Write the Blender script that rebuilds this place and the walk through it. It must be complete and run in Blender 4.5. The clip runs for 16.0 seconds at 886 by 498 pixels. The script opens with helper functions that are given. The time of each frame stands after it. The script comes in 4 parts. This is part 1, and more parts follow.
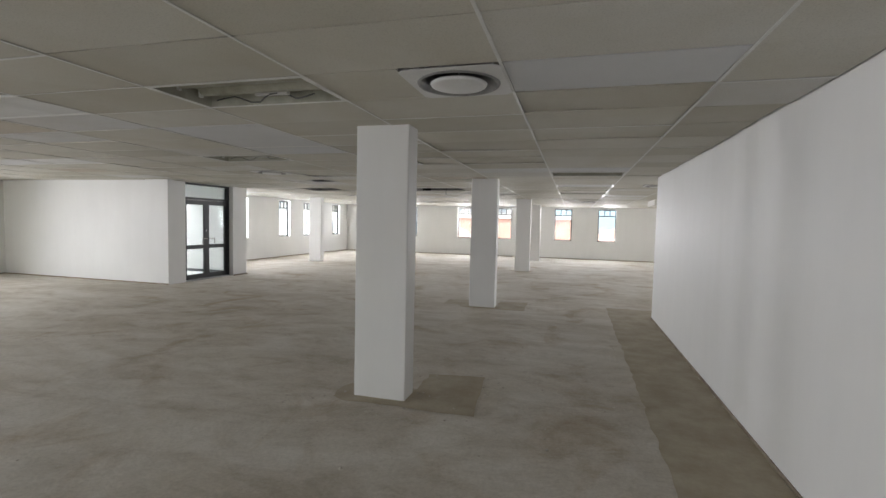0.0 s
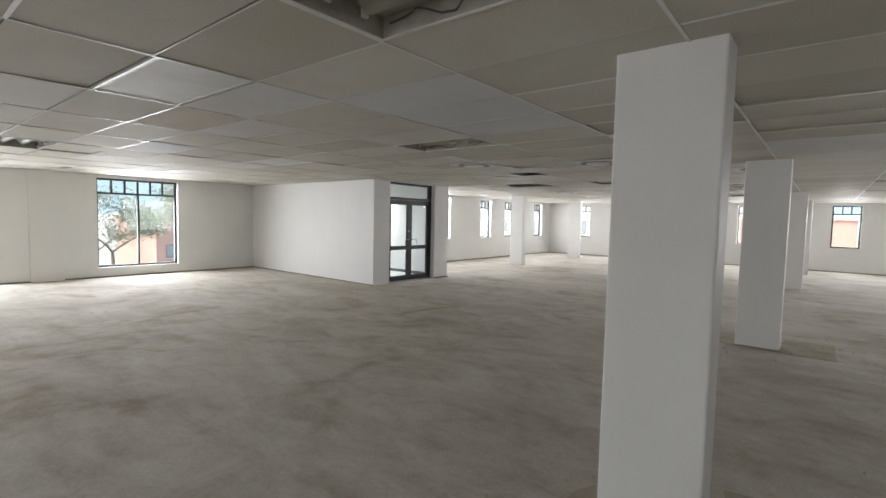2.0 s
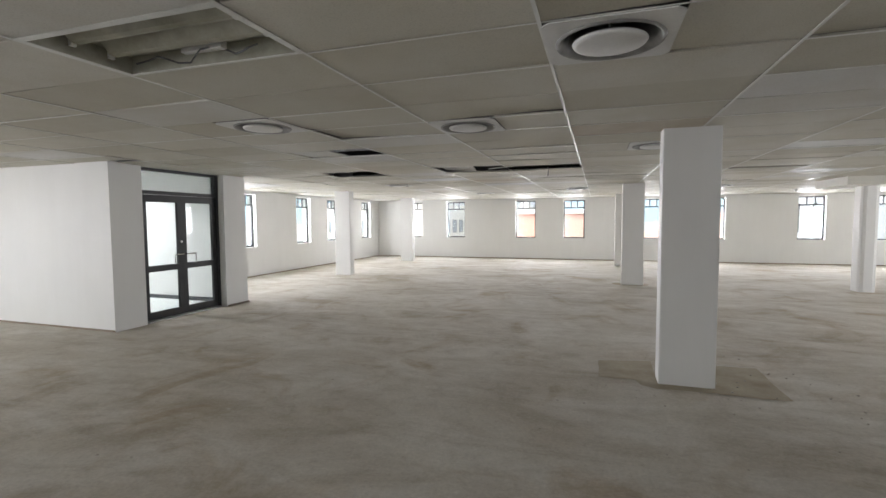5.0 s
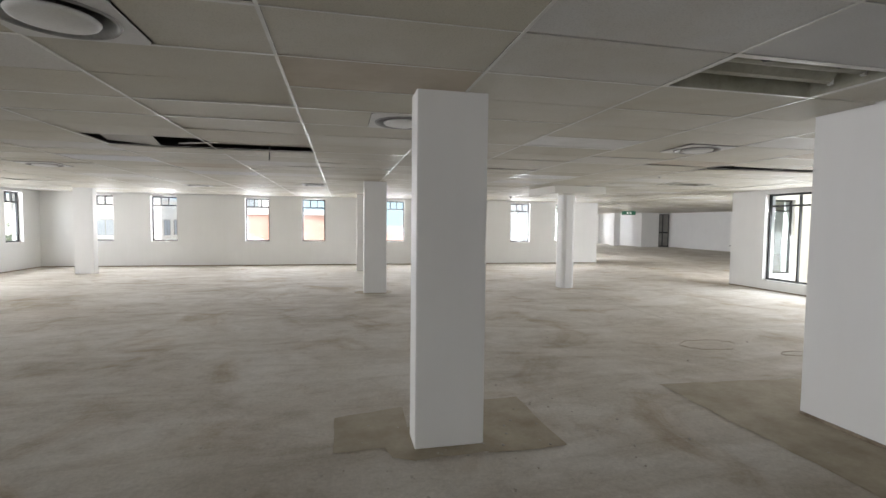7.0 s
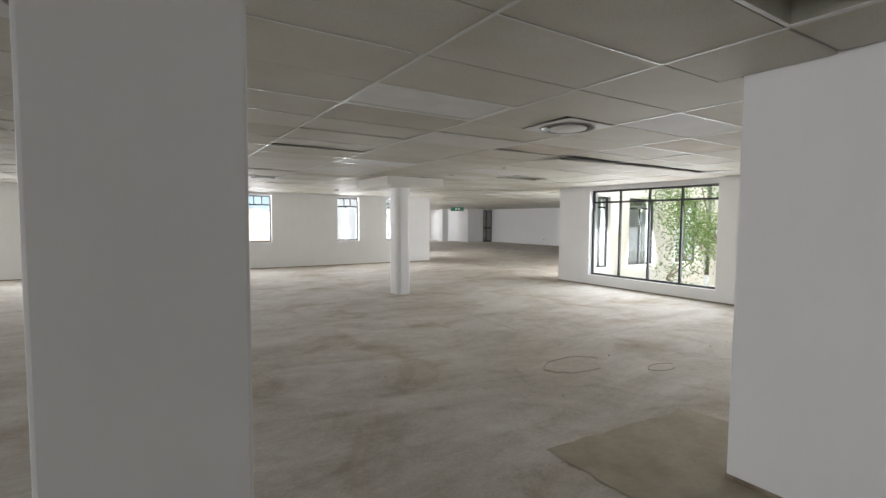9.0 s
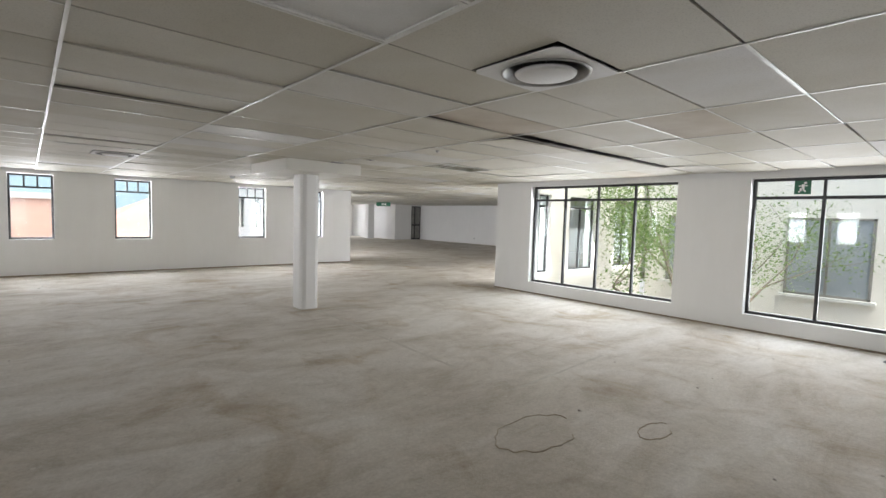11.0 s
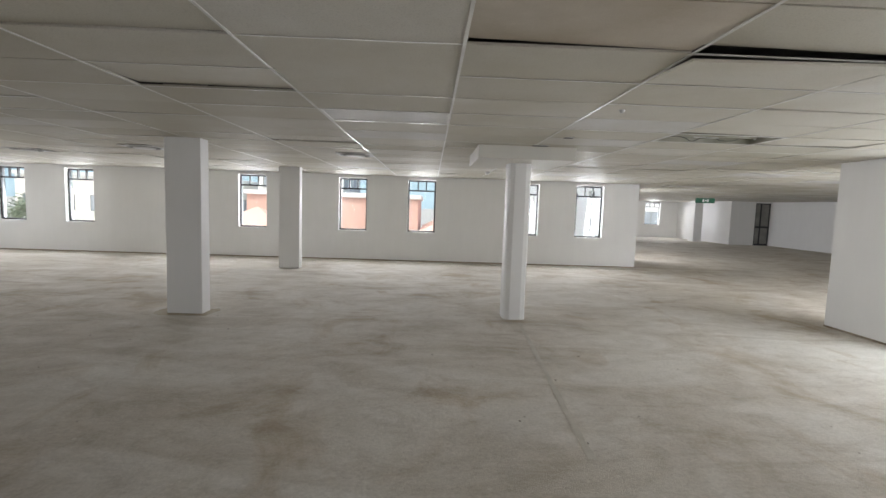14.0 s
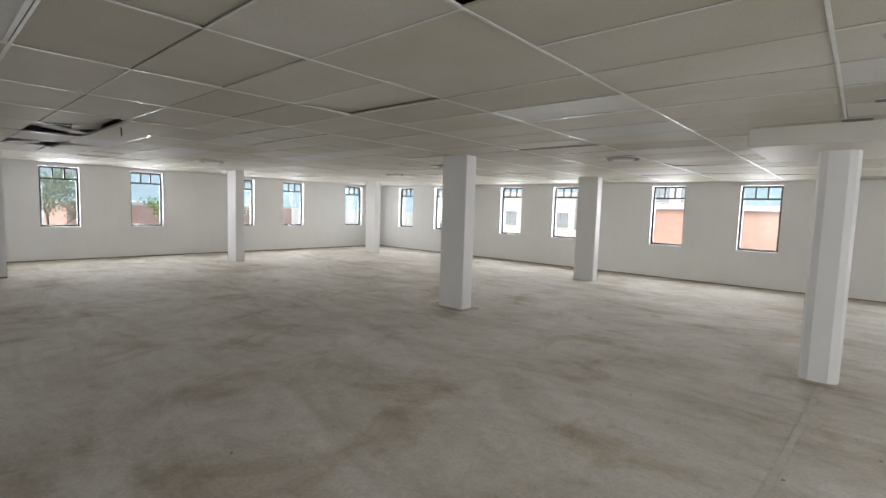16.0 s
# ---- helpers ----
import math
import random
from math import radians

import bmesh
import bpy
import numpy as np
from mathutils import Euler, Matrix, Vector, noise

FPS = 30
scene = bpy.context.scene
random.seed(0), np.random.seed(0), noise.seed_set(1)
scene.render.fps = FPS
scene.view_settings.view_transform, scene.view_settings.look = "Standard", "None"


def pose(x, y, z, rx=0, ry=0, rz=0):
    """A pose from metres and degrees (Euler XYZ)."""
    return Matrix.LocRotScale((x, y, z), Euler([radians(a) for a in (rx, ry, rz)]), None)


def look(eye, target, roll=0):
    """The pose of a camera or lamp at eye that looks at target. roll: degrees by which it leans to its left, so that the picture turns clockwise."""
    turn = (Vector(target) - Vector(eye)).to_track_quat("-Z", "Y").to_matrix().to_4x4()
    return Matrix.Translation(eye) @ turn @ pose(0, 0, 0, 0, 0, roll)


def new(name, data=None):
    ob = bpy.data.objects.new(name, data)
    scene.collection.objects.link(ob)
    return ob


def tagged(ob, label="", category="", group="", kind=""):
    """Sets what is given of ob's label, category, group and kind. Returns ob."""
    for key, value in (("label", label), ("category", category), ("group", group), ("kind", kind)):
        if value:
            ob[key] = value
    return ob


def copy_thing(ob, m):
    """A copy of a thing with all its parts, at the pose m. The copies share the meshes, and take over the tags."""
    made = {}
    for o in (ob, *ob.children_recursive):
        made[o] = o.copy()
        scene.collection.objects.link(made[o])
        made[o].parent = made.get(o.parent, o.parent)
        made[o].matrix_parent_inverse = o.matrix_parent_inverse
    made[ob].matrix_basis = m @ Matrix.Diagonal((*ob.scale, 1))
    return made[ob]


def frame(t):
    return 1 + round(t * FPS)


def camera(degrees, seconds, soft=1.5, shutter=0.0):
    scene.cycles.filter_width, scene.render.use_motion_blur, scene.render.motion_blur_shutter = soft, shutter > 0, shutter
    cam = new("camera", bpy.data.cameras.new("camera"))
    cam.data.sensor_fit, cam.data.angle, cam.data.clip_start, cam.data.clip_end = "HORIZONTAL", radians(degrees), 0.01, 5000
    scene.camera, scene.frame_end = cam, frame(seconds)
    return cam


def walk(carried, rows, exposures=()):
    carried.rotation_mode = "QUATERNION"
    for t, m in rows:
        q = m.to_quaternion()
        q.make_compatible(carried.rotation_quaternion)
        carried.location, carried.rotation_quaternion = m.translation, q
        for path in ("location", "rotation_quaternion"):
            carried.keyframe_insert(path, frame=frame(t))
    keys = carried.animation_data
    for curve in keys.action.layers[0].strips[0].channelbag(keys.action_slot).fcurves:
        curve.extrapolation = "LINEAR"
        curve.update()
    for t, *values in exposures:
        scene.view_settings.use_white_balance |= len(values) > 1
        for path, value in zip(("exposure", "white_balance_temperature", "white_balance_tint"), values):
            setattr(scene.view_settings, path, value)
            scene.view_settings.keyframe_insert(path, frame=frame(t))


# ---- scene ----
cam = camera(86.5, 16.0)
PATH = [
    (0, (0.175, -0.368, 1.627), (-0.356, 1.557, 1.513), 1.3),
    (0.5, (-0.008, 0.07, 1.609), (-0.559, 1.989, 1.494), 1.5),
    (1, (-0.301, 0.501, 1.587), (-1.028, 2.359, 1.45), 1.5),
    (1.5, (-0.592, 0.81, 1.619), (-1.591, 2.536, 1.472), 1.5),
    (2, (-0.859, 1.108, 1.626), (-2.116, 2.658, 1.494), 1.3),
    (2.5, (-1.163, 1.468, 1.645), (-2.561, 2.893, 1.529), 0.9),
    (3, (-1.445, 1.886, 1.624), (-2.902, 3.251, 1.519), 0.7),
    (3.5, (-1.708, 2.3, 1.621), (-3.111, 3.723, 1.522), 0.6),
    (4, (-1.989, 2.737, 1.644), (-3.21, 4.318, 1.543), 0.1),
    (4.5, (-2.188, 3.199, 1.629), (-3.124, 4.963, 1.519), -0.3),
    (5, (-2.327, 3.602, 1.62), (-2.948, 5.499, 1.496), -0.3),
    (7.5, (-2.151, 5.847, 1.575), (-1.53, 7.745, 1.47), 0.7),
    (8, (-1.971, 6.274, 1.592), (-1.169, 8.103, 1.478), 0.7),
    (8.5, (-1.757, 6.701, 1.596), (-0.802, 8.454, 1.48), 0.5),
    (9, (-1.503, 7.124, 1.603), (-0.425, 8.805, 1.482), 0.4),
    (9.5, (-1.257, 7.529, 1.587), (-0.071, 9.135, 1.467), 0.6),
    (10, (-1.052, 7.924, 1.599), (0.218, 9.464, 1.48), 0.7),
    (12.5, (0.917, 9.045, 1.663), (2.249, 10.529, 1.518), 2.0),
    (13, (1.267, 9.105, 1.644), (2.26, 10.835, 1.493), 2.2),
    (13.5, (1.619, 9.129, 1.627), (2.149, 11.051, 1.462), 2.3),
    (14, (1.983, 9.229, 1.647), (2.036, 11.22, 1.466), 1.9),
    (14.5, (2.422, 9.295, 1.619), (2.07, 11.255, 1.427), 1.9),
    (15, (2.783, 9.5, 1.601), (2.066, 11.359, 1.426), 1.7),
    (15.5, (3.164, 9.784, 1.6), (2.128, 11.487, 1.433), 1.7),
    (16, (3.475, 10.104, 1.613), (2.153, 11.595, 1.444), 1.8),
]
EXPOSURE = [(0, 1.82), (2.0, 1.7), (3.0, 1.65), (4.0, 1.78), (5.0, 1.82), (8, 1.58), (9, 1.45), (9.5, 1.46), (12.5, 1.22), (13, 1.1), (13.5, 1.18), (14.5, 1.36), (15, 1.45), (16, 1.34)]
walk(cam, [(t, look(eye, target, roll)) for t, eye, target, roll in PATH], EXPOSURE)

# ---- light ----
world = bpy.data.worlds.new("overcast")
scene.world = world
world.use_nodes = True
wn = world.node_tree
sky = wn.nodes.new("ShaderNodeTexSky")
sky.sky_type = "NISHITA"
sky.sun_disc = False
sky.sun_elevation, sky.sun_rotation = radians(55), radians(200)
sky.air_density, sky.dust_density, sky.ozone_density = 1.0, 4.0, 1.0
bw = wn.nodes["Background"]
bw.inputs["Strength"].default_value = 0.15
wn.links.new(sky.outputs[0], bw.inputs["Color"])
sun = new("sun", bpy.data.lights.new("sun", "SUN"))
sun.data.energy, sun.data.angle, sun.data.color = 1.4, radians(25), (1.0, 0.96, 0.9)
sun.matrix_world = look((0, 0, 30), (5, 9, 0))
DAY = (0.965, 0.97, 1.03)


def window_light(name, x, y, z, wide, high, rz, power, tilt=14):
    """Sky light that comes in through one window opening; it shines along +y turned by rz."""
    la = bpy.data.lights.new(name, "AREA")
    la.shape, la.size, la.size_y, la.energy, la.color = "RECTANGLE", wide, high, power, DAY
    la.spread = radians(150)
    ob = new(name, la)
    ob.matrix_world = pose(x, y, z, 0, 0, rz) @ pose(0, 0, 0, 90 - tilt, 0, 0)
    return ob


# ---- materials ----
def material(name, rough=0.6, metal=0.0):
    m = bpy.data.materials.new(name)
    m.use_nodes = True
    b = m.node_tree.nodes["Principled BSDF"]
    b.inputs["Roughness"].default_value, b.inputs["Metallic"].default_value = rough, metal
    return m, m.node_tree, b


def ramp(nt, source, stops):
    r = nt.nodes.new("ShaderNodeValToRGB")
    while len(r.color_ramp.elements) < len(stops):
        r.color_ramp.elements.new(0.5)
    for e, (p, c) in zip(r.color_ramp.elements, stops):
        e.position, e.color = p, (*c, 1)
    nt.links.new(source, r.inputs[0])
    return r.outputs[0]


def cloud(nt, scale, detail=6, rough=0.6, distort=0.0, stretch=(1, 1, 1), seed=0.0):
    tc = nt.nodes.new("ShaderNodeNewGeometry")
    mp = nt.nodes.new("ShaderNodeMapping")
    mp.inputs["Scale"].default_value = stretch
    mp.inputs["Location"].default_value = (seed, seed * 0.7, seed * 1.3)
    nt.links.new(tc.outputs["Position"], mp.inputs[0])
    n = nt.nodes.new("ShaderNodeTexNoise")
    n.inputs["Scale"].default_value, n.inputs["Detail"].default_value = scale, detail
    n.inputs["Roughness"].default_value, n.inputs["Distortion"].default_value = rough, distort
    nt.links.new(mp.outputs[0], n.inputs["Vector"])
    return n.outputs[0]


def mix(nt, a, b, fac, mode="MIX"):
    n = nt.nodes.new("ShaderNodeMix")
    n.data_type, n.blend_type = "RGBA", mode
    for sock, v in ((n.inputs[0], fac), (n.inputs[6], a), (n.inputs[7], b)):
        if isinstance(v, (int, float)):
            sock.default_value = v
        elif isinstance(v, tuple):
            sock.default_value = (*v, 1)
        else:
            nt.links.new(v, sock)
    return n.outputs[2]


def bump(nt, b, height, strength, dist=0.01):
    n = nt.nodes.new("ShaderNodeBump")
    n.inputs["Strength"].default_value, n.inputs["Distance"].default_value = strength, dist
    nt.links.new(height, n.inputs["Height"])
    nt.links.new(n.outputs[0], b.inputs["Normal"])


def grained(name, dark, light, scale=3.0, rough=0.6, metal=0.0, grain=60.0, relief=0.15, dist=0.002):
    m, nt, b = material(name, rough, metal)
    big = ramp(nt, cloud(nt, scale), [(0.3, dark), (0.7, light)])
    fine = ramp(nt, cloud(nt, grain, 3), [(0.25, (0.9, 0.9, 0.9)), (0.75, (1, 1, 1))])
    nt.links.new(mix(nt, big, fine, 1.0, "MULTIPLY"), b.inputs["Base Color"])
    if relief:
        bump(nt, b, cloud(nt, grain, 4), relief, dist)
    return m


def screed():
    """Bare cement screed: brown worn ground, pale swept dust in streaks, stains, scratches and specks."""
    m, nt, b = material("screed", 0.85)
    base = ramp(nt, cloud(nt, 0.5, 9, 0.66, 0.9), [(0.3, (0.37, 0.325, 0.26)), (0.48, (0.475, 0.435, 0.37)), (0.68, (0.57, 0.54, 0.485))])
    sweep = ramp(nt, cloud(nt, 0.55, 10, 0.6, 1.2, (1.0, 1.9, 1.0), 4.0), [(0.4, (0, 0, 0)), (0.62, (1, 1, 1))])
    half = mix(nt, base, mix(nt, base, (0.66, 0.64, 0.6), sweep), 0.6)
    arcs = ramp(nt, cloud(nt, 0.8, 11, 0.66, 2.2, (0.8, 2.2, 1.0), 13.0), [(0.34, (0.78, 0.74, 0.68)), (0.5, (1, 1, 1)), (0.68, (1.06, 1.06, 1.05))])
    half = mix(nt, half, arcs, 0.55, "MULTIPLY")
    stain = ramp(nt, cloud(nt, 0.9, 6, 0.6, 0.8, (1.4, 1, 1), 9.0), [(0.55, (1, 1, 1)), (0.7, (0.74, 0.66, 0.55))])
    half = mix(nt, half, stain, 0.85, "MULTIPLY")
    speck = ramp(nt, cloud(nt, 5.5, 10, 0.78, 0.5, (1, 1, 1), 2.0), [(0.32, (0.82, 0.8, 0.77)), (0.5, (1, 1, 1)), (0.7, (1.08, 1.07, 1.07))])
    half = mix(nt, half, speck, 0.8, "MULTIPLY")
    fine = ramp(nt, cloud(nt, 34, 7, 0.8), [(0.25, (0.78, 0.77, 0.76)), (0.75, (1.16, 1.16, 1.15))])
    half = mix(nt, half, fine, 1.0, "MULTIPLY")
    cells = nt.nodes.new("ShaderNodeTexVoronoi")
    cells.inputs["Scale"].default_value = 2.3
    place = nt.nodes.new("ShaderNodeNewGeometry")
    nt.links.new(place.outputs["Position"], cells.inputs["Vector"])
    chips = ramp(nt, cells.outputs["Distance"], [(0.0, (1, 1, 1)), (0.03, (1, 1, 1)), (0.034, (0, 0, 0))])
    nt.links.new(mix(nt, half, (0.7, 0.68, 0.62), mix(nt, (0, 0, 0), chips, 0.35)), b.inputs["Base Color"])
    bump(nt, b, cloud(nt, 18, 10, 0.8), 0.8, 0.014)
    return m


def plaster(name="white_plaster", tone=(0.74, 0.735, 0.72)):
    m, nt, b = material(name, 0.55)
    low = tuple(c * 0.95 for c in tone)
    big = ramp(nt, cloud(nt, 0.8, 5), [(0.3, low), (0.7, tone)])
    streak = ramp(nt, cloud(nt, 6, 4, 0.6, 0, (1, 1, 0.15)), [(0.3, (0.975, 0.975, 0.97)), (0.7, (1, 1, 1))])
    nt.links.new(mix(nt, big, streak, 1.0, "MULTIPLY"), b.inputs["Base Color"])
    bump(nt, b, cloud(nt, 18, 8, 0.7), 0.12, 0.004)
    return m


def tile_board():
    m, nt, b = material("ceiling_board", 0.75)
    g = nt.nodes.new("ShaderNodeNewGeometry")
    each = ramp(nt, g.outputs["Random Per Island"], [(0.0, (0.5, 0.48, 0.41)), (0.5, (0.575, 0.557, 0.49)), (0.9, (0.61, 0.595, 0.54)), (1.0, (0.64, 0.645, 0.65))])
    blotch = ramp(nt, cloud(nt, 1.1, 6, 0.6, 0.4), [(0.35, (0.9, 0.88, 0.83)), (0.65, (1, 1, 1))])
    c = mix(nt, each, blotch, 1.0, "MULTIPLY")
    pits = ramp(nt, cloud(nt, 120, 2, 0.5), [(0.3, (0.86, 0.86, 0.86)), (0.5, (1, 1, 1))])
    nt.links.new(mix(nt, c, pits, 1.0, "MULTIPLY"), b.inputs["Base Color"])
    bump(nt, b, cloud(nt, 90, 3), 0.2, 0.002)
    return m


def glass():
    m = bpy.data.materials.new("window_glass")
    m.use_nodes = True
    nt = m.node_tree
    nt.nodes.clear()
    out, clear, gloss = (nt.nodes.new(k) for k in ("ShaderNodeOutputMaterial", "ShaderNodeBsdfTransparent", "ShaderNodeBsdfGlossy"))
    clear.inputs[0].default_value = (0.9, 0.93, 0.92, 1)
    gloss.inputs["Roughness"].default_value = 0.02
    fr, mx = nt.nodes.new("ShaderNodeLayerWeight"), nt.nodes.new("ShaderNodeMixShader")
    power, half = nt.nodes.new("ShaderNodeMath"), nt.nodes.new("ShaderNodeMath")
    power.operation, half.operation = "POWER", "MULTIPLY_ADD"
    power.inputs[1].default_value = 5.0
    half.inputs[1].default_value, half.inputs[2].default_value = 0.6, 0.03
    nt.links.new(fr.outputs["Facing"], power.inputs[0])
    nt.links.new(power.outputs[0], half.inputs[0])
    nt.links.new(half.outputs[0], mx.inputs[0])
    nt.links.new(clear.outputs[0], mx.inputs[1])
    nt.links.new(gloss.outputs[0], mx.inputs[2])
    nt.links.new(mx.outputs[0], out.inputs[0])
    return m


DUST = grained("pale_dust", (0.42, 0.39, 0.33), (0.53, 0.5, 0.44), 6.0, 0.9, 0, 50, 0.3, 0.002)
STAINED = grained("stained_board", (0.44, 0.38, 0.29), (0.58, 0.53, 0.45), 1.6, 0.8, 0, 110, 0.2)
COOL = grained("newer_board", (0.58, 0.585, 0.59), (0.66, 0.665, 0.67), 1.0, 0.75, 0, 110, 0.15)
SCREED, WHITE, BOARD, GLASS = screed(), plaster(), tile_board(), glass()
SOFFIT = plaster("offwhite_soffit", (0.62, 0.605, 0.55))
PATCH = grained("dark_screed", (0.33, 0.28, 0.2), (0.47, 0.42, 0.33), 3.2, 0.9, 0, 30, 0.4, 0.004)
GRIT = grained("grit", (0.3, 0.27, 0.22), (0.55, 0.52, 0.46), 20, 0.9)
BLACK = grained("black_aluminium", (0.012, 0.012, 0.013), (0.022, 0.022, 0.024), 6, 0.38, 0.0, 200, 0.05)
TBAR = grained("white_tee_bar", (0.6, 0.6, 0.57), (0.78, 0.78, 0.75), 4, 0.35, 0, 80, 0.05)
STEEL = grained("galvanised_steel", (0.36, 0.36, 0.36), (0.56, 0.57, 0.57), 9, 0.42, 0.7, 60, 0.1)
CHROME = grained("brushed_chrome", (0.55, 0.55, 0.55), (0.7, 0.7, 0.7), 30, 0.25, 1.0, 150, 0.05)
# darker copy of the steel: shade inside the diffuser throat put into the colour
SHADED_STEEL = grained("shaded_steel", (0.24, 0.24, 0.24), (0.42, 0.42, 0.41), 9, 0.45, 0.5, 60, 0.1)
DIRTY = grained("dirty_enamel", (0.27, 0.265, 0.2), (0.46, 0.45, 0.38), 5, 0.5, 0, 60, 0.1)
SLAB = grained("rough_concrete", (0.17, 0.165, 0.15), (0.3, 0.29, 0.27), 1.5, 0.9, 0, 25, 0.5, 0.01)
DIFFUSE = grained("white_metal", (0.62, 0.62, 0.6), (0.74, 0.74, 0.73), 3, 0.6, 0, 90, 0.04)
CABLE = grained("grey_cable", (0.05, 0.05, 0.05), (0.12, 0.12, 0.12), 9, 0.6)
GREEN = grained("sign_green", (0.01, 0.10, 0.05), (0.02, 0.13, 0.07), 9, 0.4, 0, 80, 0)
CREAM = grained("cream_render", (0.76, 0.73, 0.67), (0.84, 0.81, 0.75), 0.6, 0.85, 0, 30, 0.2, 0.004)
PALE = grained("pale_render", (0.7, 0.7, 0.68), (0.8, 0.8, 0.78), 0.3, 0.85, 0, 20, 0.1)
# terracotta lightened towards pink, with distance haze put into the colour
TERRA = grained("terracotta_roof", (0.6, 0.37, 0.3), (0.7, 0.47, 0.39), 0.5, 0.8, 0, 6, 0.3, 0.02)
BARK = grained("bark", (0.16, 0.13, 0.1), (0.3, 0.25, 0.2), 6, 0.9, 0, 40, 0.5, 0.01)
PAVING = grained("paving", (0.3, 0.29, 0.27), (0.42, 0.4, 0.37), 0.4, 0.9, 0, 8, 0.2)
# green of the woods shifted to pale blue, to stand for distance haze
HILL = grained("hillside", (0.22, 0.3, 0.34), (0.28, 0.37, 0.41), 0.01, 1.0, 0, 0.08, 0)
CARPET = grained("grey_carpet", (0.07, 0.075, 0.08), (0.12, 0.125, 0.13), 4, 0.95, 0, 120, 0.5, 0.003)
RED = grained("red_paint", (0.3, 0.03, 0.03), (0.42, 0.05, 0.05), 5, 0.45, 0, 60, 0.05)
SIGNWHITE = grained("sign_white", (0.75, 0.75, 0.72), (0.82, 0.82, 0.8), 5, 0.5, 0, 60, 0)


def leaf_material(name, a, b_):
    m, nt, b = material(name, 0.55)
    g = nt.nodes.new("ShaderNodeNewGeometry")
    nt.links.new(ramp(nt, g.outputs["Random Per Island"], [(0, a), (1, b_)]), b.inputs["Base Color"])
    thin, add = nt.nodes.new("ShaderNodeBsdfTranslucent"), nt.nodes.new("ShaderNodeMixShader")
    add.inputs[0].default_value = 0.45
    nt.links.new(b.inputs["Base Color"].links[0].from_socket, thin.inputs[0])
    nt.links.new(b.outputs[0], add.inputs[1])
    nt.links.new(thin.outputs[0], add.inputs[2])
    nt.links.new(add.outputs[0], nt.nodes["Material Output"].inputs[0])
    return m


LEAF = leaf_material("leaf", (0.12, 0.21, 0.05), (0.27, 0.38, 0.12))
# leaf colour paled to grey-green to stand for milky haze in the view
LEAF_HAZED = leaf_material("leaf_hazed", (0.2, 0.24, 0.17), (0.36, 0.4, 0.28))
FLOWER = leaf_material("orange_blossom", (0.55, 0.14, 0.03), (0.7, 0.25, 0.06))


# ---- mesh helpers ----
def add_box(bm, x0, y0, z0, x1, y1, z1):
    vs = [bm.verts.new((x, y, z)) for z in (z0, z1) for y in (y0, y1) for x in (x0, x1)]
    fs = []
    for q in ((0, 2, 3, 1), (4, 5, 7, 6), (0, 1, 5, 4), (2, 6, 7, 3), (0, 4, 6, 2), (1, 3, 7, 5)):
        fs.append(bm.faces.new([vs[i] for i in q]))
    return vs, fs


def boxes(*specs, bevel=0.0):
    bm = bmesh.new()
    for s in specs:
        add_box(bm, *s)
    if bevel:
        bmesh.ops.bevel(bm, geom=bm.edges[:], offset=bevel, segments=2, affect="EDGES", profile=0.6)
    return bm


def part(name, bm, mat, parent=None, label="", smooth=False):
    me = bpy.data.meshes.new(name)
    bm.to_mesh(me)
    bm.free()
    me.materials.append(mat)
    if smooth:
        for p in me.polygons:
            p.use_smooth = True
    ob = new(name, me)
    if parent:
        ob.parent = parent
    return tagged(ob, label)


def add_tube(bm, a, b, ra, rb=None, n=10, caps=True):
    a, b = Vector(a), Vector(b)
    rb = ra if rb is None else rb
    q = (b - a).to_track_quat("Z", "Y")
    rings = []
    for p, r in ((a, ra), (b, rb)):
        rings.append([bm.verts.new(p + q @ Vector((r * math.cos(t), r * math.sin(t), 0))) for t in (2 * math.pi * i / n for i in range(n))])
    for i in range(n):
        bm.faces.new((rings[0][i], rings[0][(i + 1) % n], rings[1][(i + 1) % n], rings[1][i]))
    if caps:
        bm.faces.new(rings[0][::-1])
        bm.faces.new(rings[1])


def add_lathe(bm, profile, n=36):
    rings = [[bm.verts.new((r * math.cos(2 * math.pi * i / n), r * math.sin(2 * math.pi * i / n), z)) for i in range(n)] for r, z in profile]
    for a, b in zip(rings, rings[1:]):
        for i in range(n):
            bm.faces.new((a[i], a[(i + 1) % n], b[(i + 1) % n], b[i]))
    return rings


def wall(name, axis, near, far, u0, u1, z0, z1, openings=(), mat=None, label=""):
    """A wall along x or y between two faces, with openings (u0, u1, z0, z1) cut through it."""
    bm = bmesh.new()
    us = sorted({u0, u1, *[o[0] for o in openings], *[o[1] for o in openings]})
    for a, b in zip(us, us[1:]):
        cuts = sorted([(o[2], o[3]) for o in openings if o[0] <= a + 1e-6 and o[1] >= b - 1e-6])
        z = z0
        for c, d in cuts + [(z1, z1)]:
            if c - z > 1e-4:
                if axis == "x":
                    add_box(bm, a, near, z, b, far, c)
                else:
                    add_box(bm, near, a, z, far, b, c)
            z = d
    bmesh.ops.remove_doubles(bm, verts=bm.verts[:], dist=1e-5)
    bm.verts.index_update()
    seen = {}
    for f in bm.faces:
        seen.setdefault(tuple(sorted(v.index for v in f.verts)), []).append(f)
    bmesh.ops.delete(bm, geom=[f for fs in seen.values() if len(fs) > 1 for f in fs], context="FACES_ONLY")
    return tagged(part(name, bm, mat or WHITE), label or "white painted plaster wall", "wall", kind="structure")


